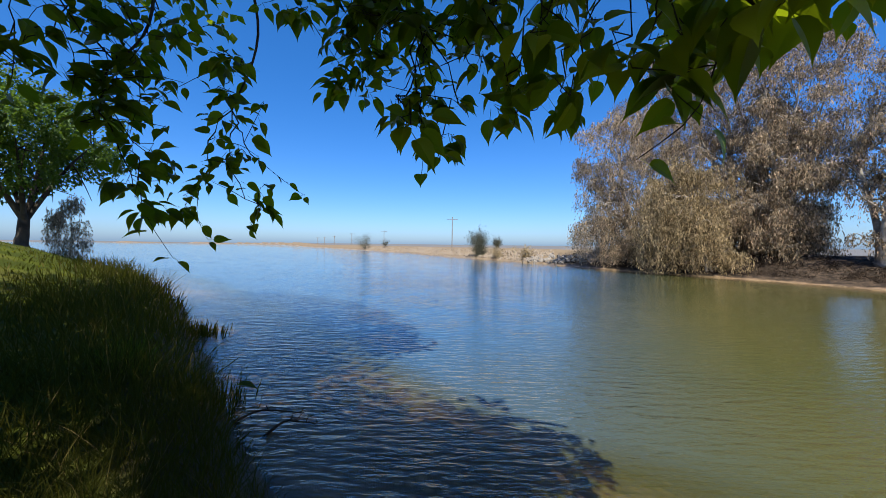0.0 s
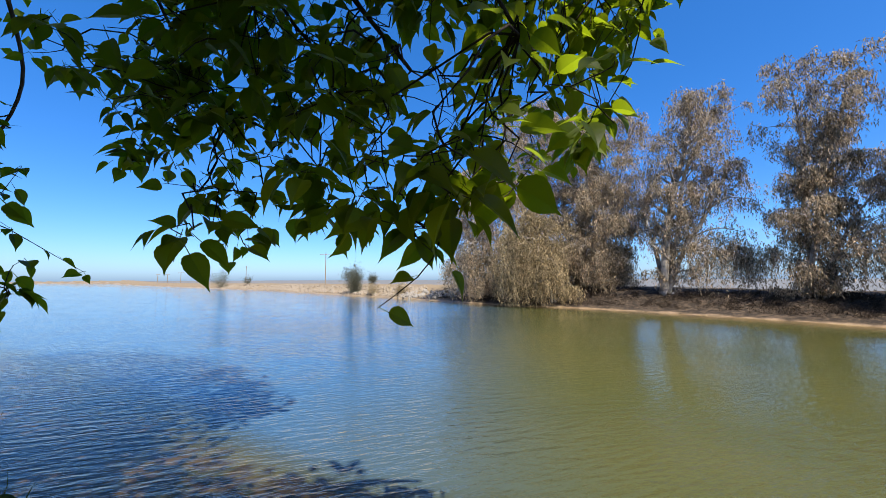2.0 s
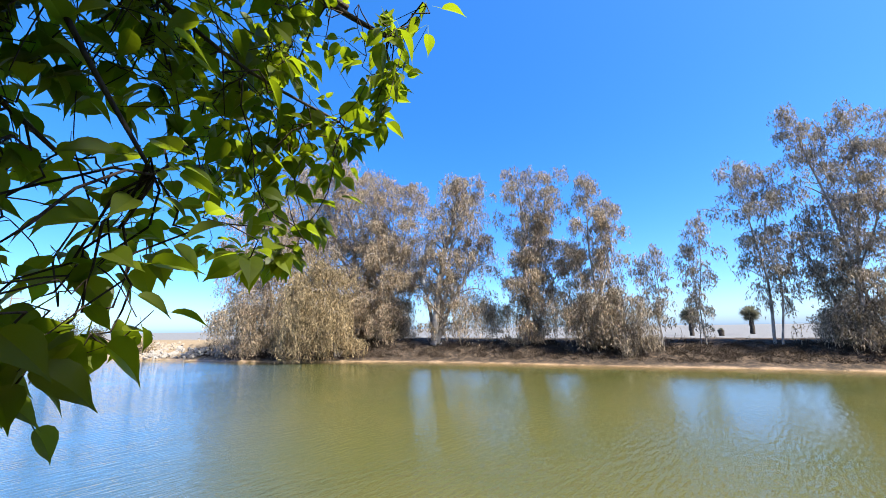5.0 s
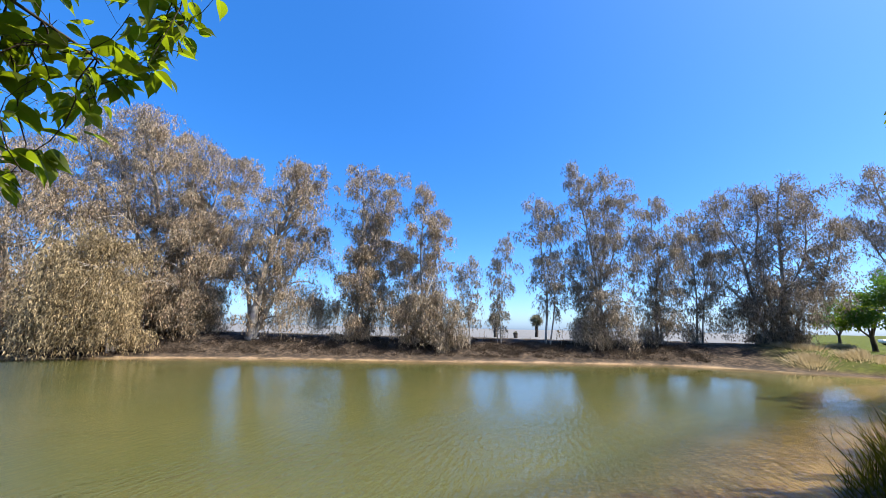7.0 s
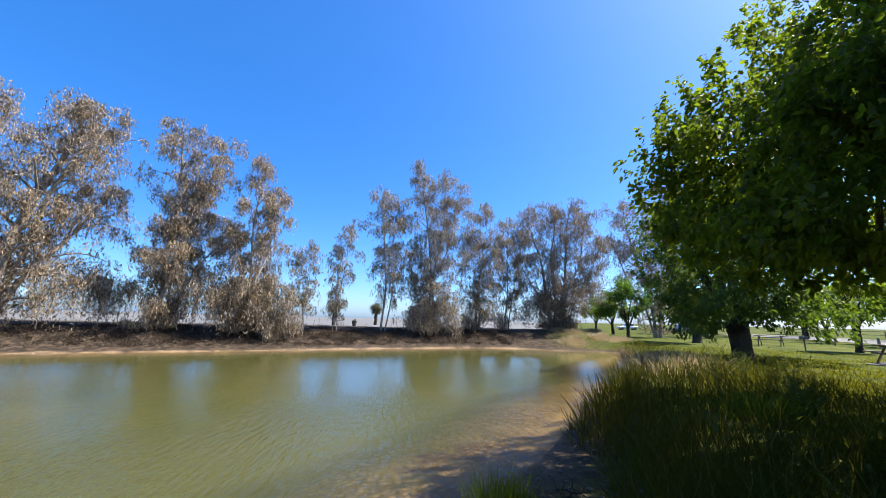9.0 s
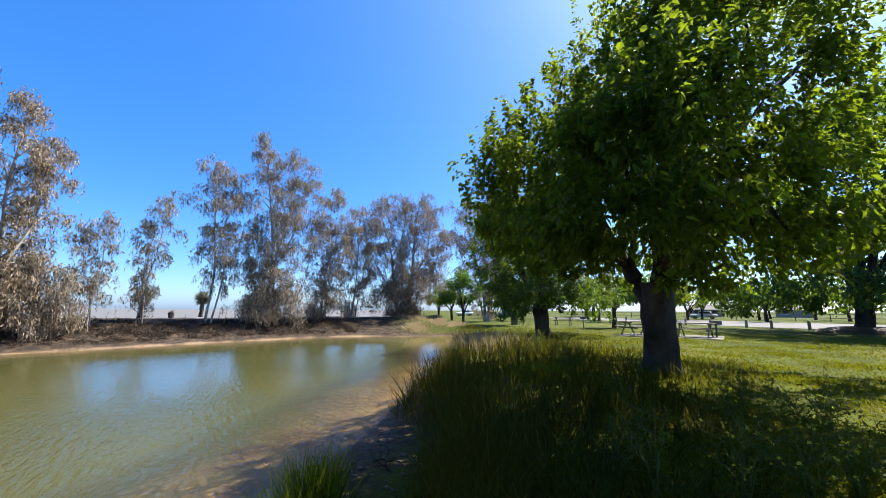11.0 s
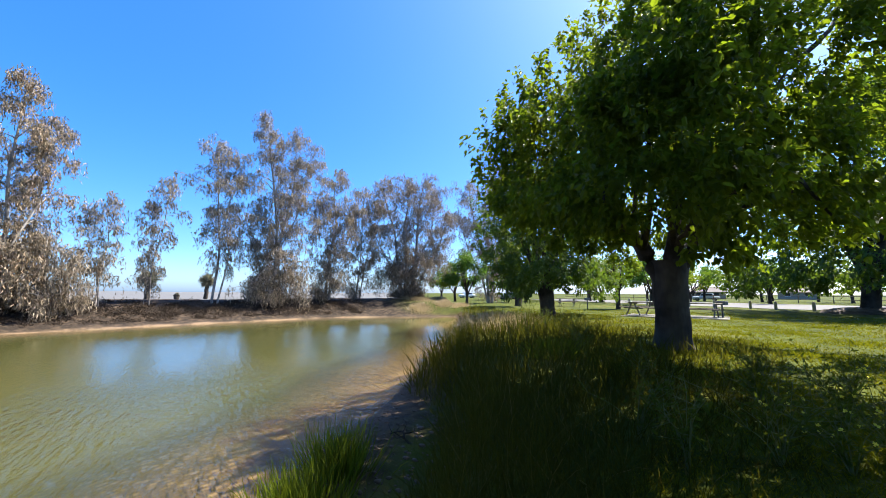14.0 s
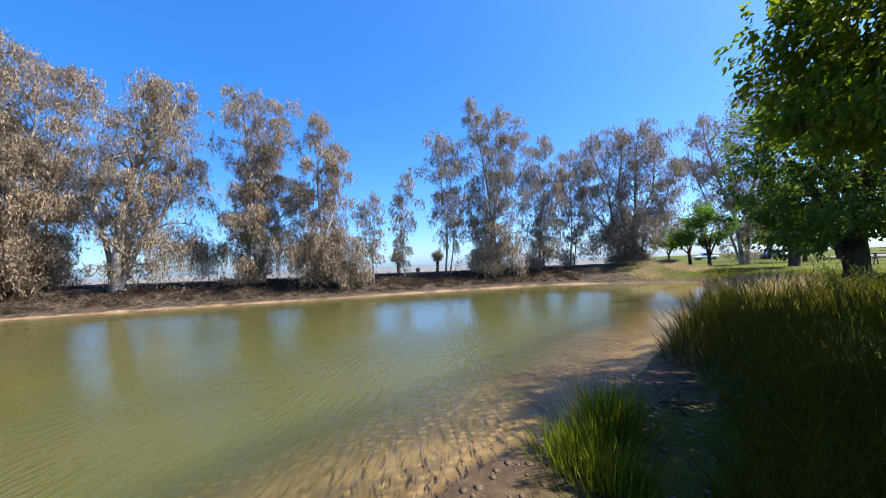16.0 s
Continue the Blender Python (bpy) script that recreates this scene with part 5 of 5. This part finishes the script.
bush(-20.5, 132, 3.6, 1.6, 700, 94, "small bush on the levee crest")
bush(11.2, 50.5, 1.8, 0.9, 700, 95, "dry shrub among the riprap rocks", M_DRY)
bush(8.4, 56.0, 1.7, 1.0, 700, 96, "dry shrub among the riprap rocks", M_DRY)


def utility_pole(x, y, top, seed=0):
    z0 = height(x, y)
    root = thing("utility_pole", x, y, z0, "tall thin wooden utility pole with a crossarm on the plain", "pole", "utility poles")
    h = top - z0
    s = max(0.10, 0.00065 * math.hypot(x, y))
    part("pole", fast_mesh("pole", *tube(np.linspace((0, 0, -0.3), (0, 0, h), 6), np.linspace(s, s * 0.7, 6), 8), M_WOOD), root)
    part("crossarm", fast_mesh("crossarm", *tube(np.linspace((-1.2, 0, h * 0.93), (1.2, 0, h * 0.93), 3), np.full(3, s * 0.55), 6), M_WOOD), root)


for px, py, top in ((2.0, 82.0, 8.4), (-24, 150, 8.0), (-46, 186, 7.8), (-66, 224, 7.4), (-93, 290, 7.6), (-112, 330, 8.2)):
    utility_pole(px, py, top)


def palm(x, y, top, seed, label="fan palm with a shaggy trunk beyond the levee", fronds=46):
    rng = np.random.default_rng(seed)
    z0 = height(x, y)
    h = top - z0
    root = thing("palm_tree", x, y, z0, label, "palm", "palm trees")
    part("trunk", fast_mesh("trunk", *tube(np.linspace((0, 0, -0.3), (0.1, 0, h * 0.72), 9), np.linspace(0.42, 0.5, 9), 9, 0.12, seed), M_BARK), root)
    crown = np.array([0.1, 0, h * 0.74])
    vs, fs, base = [], [], 0
    for k in range(fronds):
        a, el = rng.uniform(0, 6.283), rng.uniform(-1.25, 1.2)
        d = np.array([math.cos(a) * math.cos(el), math.sin(a) * math.cos(el), math.sin(el)])
        ray = unit(np.repeat(d[None], 11, 0) + rng.normal(0, 0.42, (11, 3)))
        v, f = leaves(LANCE, np.repeat((crown + d * h * 0.05)[None], 11, 0), ray, h * rng.uniform(0.22, 0.36, 11), h * 0.03, rng)
        vs.append(v)
        fs.append(f + base)
        base += len(v)
    part("frond_crown", fast_mesh("frond_crown", np.concatenate(vs), np.concatenate(fs), M_PALM, False), root)


palm(94.0, 10.0, 6.0, 101, fronds=60)
palm(110.0, 0.3, 6.4, 102)
palm(92.0, 5.0, 1.9, 103, "low young palm beyond the levee", 30)


# ---- park furniture and the distance ----
def box(sx, sy, sz, at=(0, 0, 0), turn=None, bevel=0.008):
    """Vertices and faces of a slightly bevelled box, centred at a place."""
    bm = bmesh.new()
    bmesh.ops.create_cube(bm, size=1)
    bmesh.ops.scale(bm, vec=(sx, sy, sz), verts=bm.verts)
    if bevel:
        bmesh.ops.bevel(bm, geom=bm.edges, offset=min(bevel, 0.3 * min(sx, sy, sz)), segments=1, affect="EDGES")
    if turn is not None:
        bmesh.ops.transform(bm, matrix=turn, verts=bm.verts)
    bmesh.ops.translate(bm, vec=at, verts=bm.verts)
    return bm


def solid(name, bm, material, parent=None, label=""):
    me = bpy.data.meshes.new(name)
    bm.to_mesh(me)
    bm.free()
    me.materials.append(material)
    return part(name, me, parent, label)


def picnic_table():
    root = thing("picnic_table", 0, 0, 0, "brown picnic table with two attached benches on a slab", "table", "picnic tables")
    for k in range(5):
        solid("tabletop_plank", box(1.9, 0.14, 0.045, (0, -0.3 + 0.15 * k, 0.74)), M_TABLE, root)
    for s in (-1, 1):
        for k in range(2):
            solid("bench_plank", box(1.9, 0.13, 0.045, (0, s * (0.68 + 0.14 * k), 0.45)), M_TABLE, root)
    for sx in (-0.68, 0.68):
        solid("bench_bearer", box(0.06, 1.6, 0.08, (sx, 0, 0.39)), M_METAL, root)
        solid("top_bearer", box(0.06, 0.72, 0.07, (sx, 0, 0.685)), M_METAL, root)
        for s in (-1, 1):
            solid("leg", box(0.06, 0.07, 0.98, (sx, s * 0.33, 0.36), Matrix.Rotation(s * radians(34), 4, "X")), M_METAL, root)
    return root


def set_down(ob, x, y, turn=0.0, up=0.0):
    ob.location, ob.rotation_euler = (x, y, height(x, y) + up), (0, 0, radians(turn))
    return ob


table = set_down(picnic_table(), 10.2, -24.1, 12, 0.05)
for x, y, a in ((12.9, -23.2, 70), (25.8, -31.9, 30)):
    copy_thing(table, pose(x, y, height(x, y) + 0.05, 0, 0, a))
for x, y, a, w in ((11.4, -23.7, 20, 5.0),):
    slab = solid("slab", box(w, 3.0, 0.10, (0, 0, 0), None, 0.015), M_CONCRETE)
    set_down(slab, x, y, a, 0.0)
    tagged(slab, "pale concrete slab under the picnic tables", "slab")

grill = thing("grill", 9.5, -24.9, height(9.5, -24.9), "dark metal park grill on a post beside the picnic table", "grill", "park grills")
solid("post", box(0.07, 0.07, 0.8, (0, 0, 0.36)), M_METAL, grill)
solid("firebox", box(0.46, 0.36, 0.2, (0, 0, 0.83)), M_METAL, grill)
solid("grate", box(0.4, 0.3, 0.02, (0, 0, 0.94)), M_METAL, grill)
copy_thing(grill, pose(20.8, -28.5, height(20.8, -28.5), 0, 0, 40))


# road, kerb and posts
X = np.array([(-90, -41.5), (14, -44.5), (60, -60), (60, -72), (14, -66), (-90, -66)], float)
top_z = 0.812
me = bpy.data.meshes.new("road")
me.from_pydata([(x, y, top_z) for x, y in X], [], [tuple(range(5, -1, -1))])
me.materials.append(M_ASPHALT)
tagged(new("road", me), "pale worn asphalt of the parking road", "road", kind="structure")


M_POST = plain("sun_bleached_wood", (0.26, 0.22, 0.17), (0.42, 0.37, 0.30), 25)


def bollard():
    root = thing("bollard", 0, 0, 0, "short weathered wooden post along the parking road", "bollard", "posts along the parking road")
    p = np.array([(0, 0, -0.2), (0, 0, 0.62), (0, 0, 0.72), (0, 0, 0.75)])
    part("post", fast_mesh("post", *tube(p, [0.11, 0.105, 0.09, 0.02], 12, 0.03), M_POST), root)
    return root


post = set_down(bollard(), 2.4, -39.8)
for k in range(15):
    x = -8 + 2.5 * k + (0.4 if k % 3 else -0.2)
    y = -40.2 - max(0, x - 2) * 0.20
    copy_thing(post, pose(x, y, height(x, y), 0, 0, 40 * k))

board = thing("basketball_hoop", -1.5, -62, 0.8, "white basketball backboard on a pole beyond the road", "hoop")
part("pole", fast_mesh("pole", *tube(np.linspace((0, -0.6, -0.2), (0, -0.6, 3.3), 4), np.full(4, 0.07), 8), M_METAL), board)
solid("backboard", box(1.8, 0.06, 1.1, (0, 0, 3.5)), M_WHITE, board)
solid("arm", box(0.08, 0.6, 0.08, (0, -0.3, 3.25)), M_METAL, board)
part("rim", fast_mesh("rim", *tube(np.array([(0.23 * math.cos(a), 0.32 + 0.23 * math.sin(a), 3.05) for a in np.linspace(0, 6.283, 15)]), np.full(15, 0.02), 6), M_METAL), board)


def low_house(x, y, w, d, h, turn, label):
    root = thing("house", x, y, 0.75, label, "building", "buildings beyond the park")
    root.rotation_euler = (0, 0, radians(turn))
    solid("wall", box(w, d, h, (0, 0, h / 2), None, 0.02), M_WALL, root)
    bm = bmesh.new()
    v = [bm.verts.new(c) for c in ((-w / 2 - 0.5, -d / 2 - 0.5, h), (w / 2 + 0.5, -d / 2 - 0.5, h), (w / 2 + 0.5, d / 2 + 0.5, h), (-w / 2 - 0.5, d / 2 + 0.5, h), (-w / 2 + 1, 0, h + 1.4), (w / 2 - 1, 0, h + 1.4))]
    for q in ((0, 1, 5, 4), (2, 3, 4, 5), (1, 2, 5), (3, 0, 4), (3, 2, 1, 0)):
        bm.faces.new([v[i] for i in q])
    solid("roof", bm, M_ROOF, root)
    for k in range(int(w / 4)):
        wx = -w / 2 + 2 + 4 * k
        for side in (-1, 1):
            win = solid("window", box(1.0, 0.1, 0.9, (wx, side * (d / 2 + 0.02), 1.3)), M_GLASS, root)
            solid("window_frame", box(1.2, 0.06, 0.1, (wx, side * (d / 2 + 0.05), 0.8)), M_WHITE, win)


low_house(50.0, -119.0, 8, 6, 2.0, 24, "small tan house with a brown roof beyond the park")
low_house(36.0, -138.0, 8, 6, 2.0, 14, "low dark-roofed shed beyond the parking road")


def rail_fence(points, tall, label, step_m=2.4):
    root = thing("fence", *points[0], height(*points[0]), label, "fence")
    o = Vector(points[0])
    for a, b in zip(points, points[1:]):
        a, b = Vector(a), Vector(b)
        n_p = int((b - a).length / step_m)
        for k in range(n_p):
            p = a + (b - a) * k / n_p - o
            part("post", fast_mesh("post", *tube(np.array([(p.x, p.y, -0.2), (p.x, p.y, tall)]), [0.07, 0.06], 6), M_WOOD), root)
        for zz in (0.45, 0.92):
            q, e = a - o, b - o
            part("rail", fast_mesh("rail", *tube(np.linspace((q.x, q.y, tall * zz), (e.x, e.y, tall * zz), 4), np.full(4, 0.05), 6), M_WOOD), root)


rail_fence([(-60, -78), (70, -84)], 1.2, "low weathered rail fence across the park's far side", 4.0)

# scattered park trees beyond the lawn
rng = np.random.default_rng(121)
spots = [(36, -52, 6.5, 3.2), (44, -60, 7.5, 3.6), (28, -58, 6.0, 3.0), (52, -70, 8, 4.0), (20, -66, 6.5, 3.2), (12, -76, 6.5, 3.4), (3, -88, 7, 3.6), (-8, -84, 7.5, 3.8), (-20, -92, 8, 4.2), (34, -80, 8, 4),
         (60, -54, 7, 3.6), (70, -66, 8, 4), (24, -44, 5.4, 2.6), (40, -40, 6.5, 3.2), (52, -44, 6.5, 3.2), (-4, -70, 6.5, 3.2), (64, -86, 9, 4.5), (22, -95, 8, 4.4), (44, -98, 9, 4.5), (-34, -86, 9, 4.6), (80, -50, 8, 4), (96, -60, 9, 5), (48, -33, 5.5, 2.6), (86, -78, 9, 5), (30, -66, 7.5, 4.2), (16, -86, 8.5, 4.6), (8, -98, 9, 5), (-2, -100, 9, 5), (-14, -76, 8, 4.4), (38, -68, 8, 4.5), (56, -62, 8, 4.5), (48, -54, 7, 4), (30, -47, 6.5, 3.2), (44, -48, 6.5, 3.6), (26, -82, 5.5, 3.6), (10, -104, 6.5, 4.4), (30, -100, 6.5, 4.2), (-12, -106, 7, 4.6), (18, -112, 7, 4.6), (0, -116, 7, 5)]
for k, (x, y, top, w) in enumerate(spots):
    bright = k % 4 in (0, 3)
    broad_tree(x, y, top, (w, w, 2.3), 2000, 200 + k, 0.2, 1.7, 0.36, M_BRIGHT_LEAF if bright else M_PARK_LEAF,
               "bright green park tree standing on the far lawn" if bright else "dark green park tree standing on the far lawn", "park_tree", (0, 0), "trees across the park", 14, None, 4)
palm(66.0, -92.0, 11.0, 104, "tall palm beyond the park trees")

# low mound of bare soil at the foot of the shade tree
bm = bmesh.new()
bmesh.ops.create_uvsphere(bm, u_segments=28, v_segments=12, radius=1.0)
mrng = random.Random(7)
for v in bm.verts:
    v.co = Vector((v.co.x * 2.6, v.co.y * 2.2, v.co.z * 0.5)) * mrng.uniform(0.93, 1.05)
mound = solid("soil_mound", bm, M_MUD)
mound.location = (6.6, -40.0, height(6.6, -40.0) - 0.05)
tagged(mound, "low dark mound of bare soil round the shade tree's foot", "mound")


# ---- cars parked beyond the park ----
M_TYRE = plain("tyre_rubber", (0.012, 0.012, 0.012), (0.03, 0.03, 0.03), 30, 0.8)


def parked_car(x, y, turn, paint, label):
    root = thing("parked_car", x, y, height(x, y), label, "car", "cars parked beyond the park")
    root.rotation_euler = (0, 0, radians(turn))
    solid("body", box(4.4, 1.75, 0.62, (0, 0, 0.62), None, 0.16), paint, root)
    bm = box(2.4, 1.55, 0.58, (-0.2, 0, 1.2), None, 0.02)
    for v in bm.verts:
        if v.co.z > 1.2:
            v.co.x, v.co.y = -0.2 + (v.co.x + 0.2) * 0.72, v.co.y * 0.86
    cabin = solid("cabin", bm, paint, root)
    for side in (-1, 1):
        solid("side_window", box(1.8, 0.04, 0.36, (-0.2, side * 0.73, 1.22), Matrix.Rotation(side * radians(10), 4, "X")), M_GLASS, cabin)
        solid("headlight", box(0.06, 0.34, 0.14, (2.19, side * 0.6, 0.72)), M_WHITE, root)
        for wx in (-1.35, 1.4):
            p = np.array([(wx, side * 0.74, 0.33), (wx, side * 0.78, 0.33), (wx, side * 0.9, 0.33), (wx, side * 0.92, 0.33)])
            wheel = part("wheel", fast_mesh("wheel", *tube(p, [0.02, 0.33, 0.33, 0.25], 16), M_TYRE), root)
            part("rim", fast_mesh("rim", *tube(p[2:] + (0, side * 0.012, 0), [0.2, 0.02], 12), M_METAL), wheel)


parked_car(35.0, -83.0, 20, plain("silver_paint", (0.5, 0.5, 0.5), (0.56, 0.56, 0.56), 3, 0.35, 0.0, 0.5), "pale silver car parked beyond the park")
parked_car(61.0, -55.5, 70, plain("tan_paint", (0.36, 0.34, 0.31), (0.42, 0.40, 0.37), 3, 0.35, 0.0, 0.5), "pale tan car parked beyond the lawn")
parked_car(80.0, -58.0, 75, plain("white_paint", (0.66, 0.67, 0.66), (0.72, 0.72, 0.71), 3, 0.35, 0.0, 0.5), "white car parked beyond the lawn")
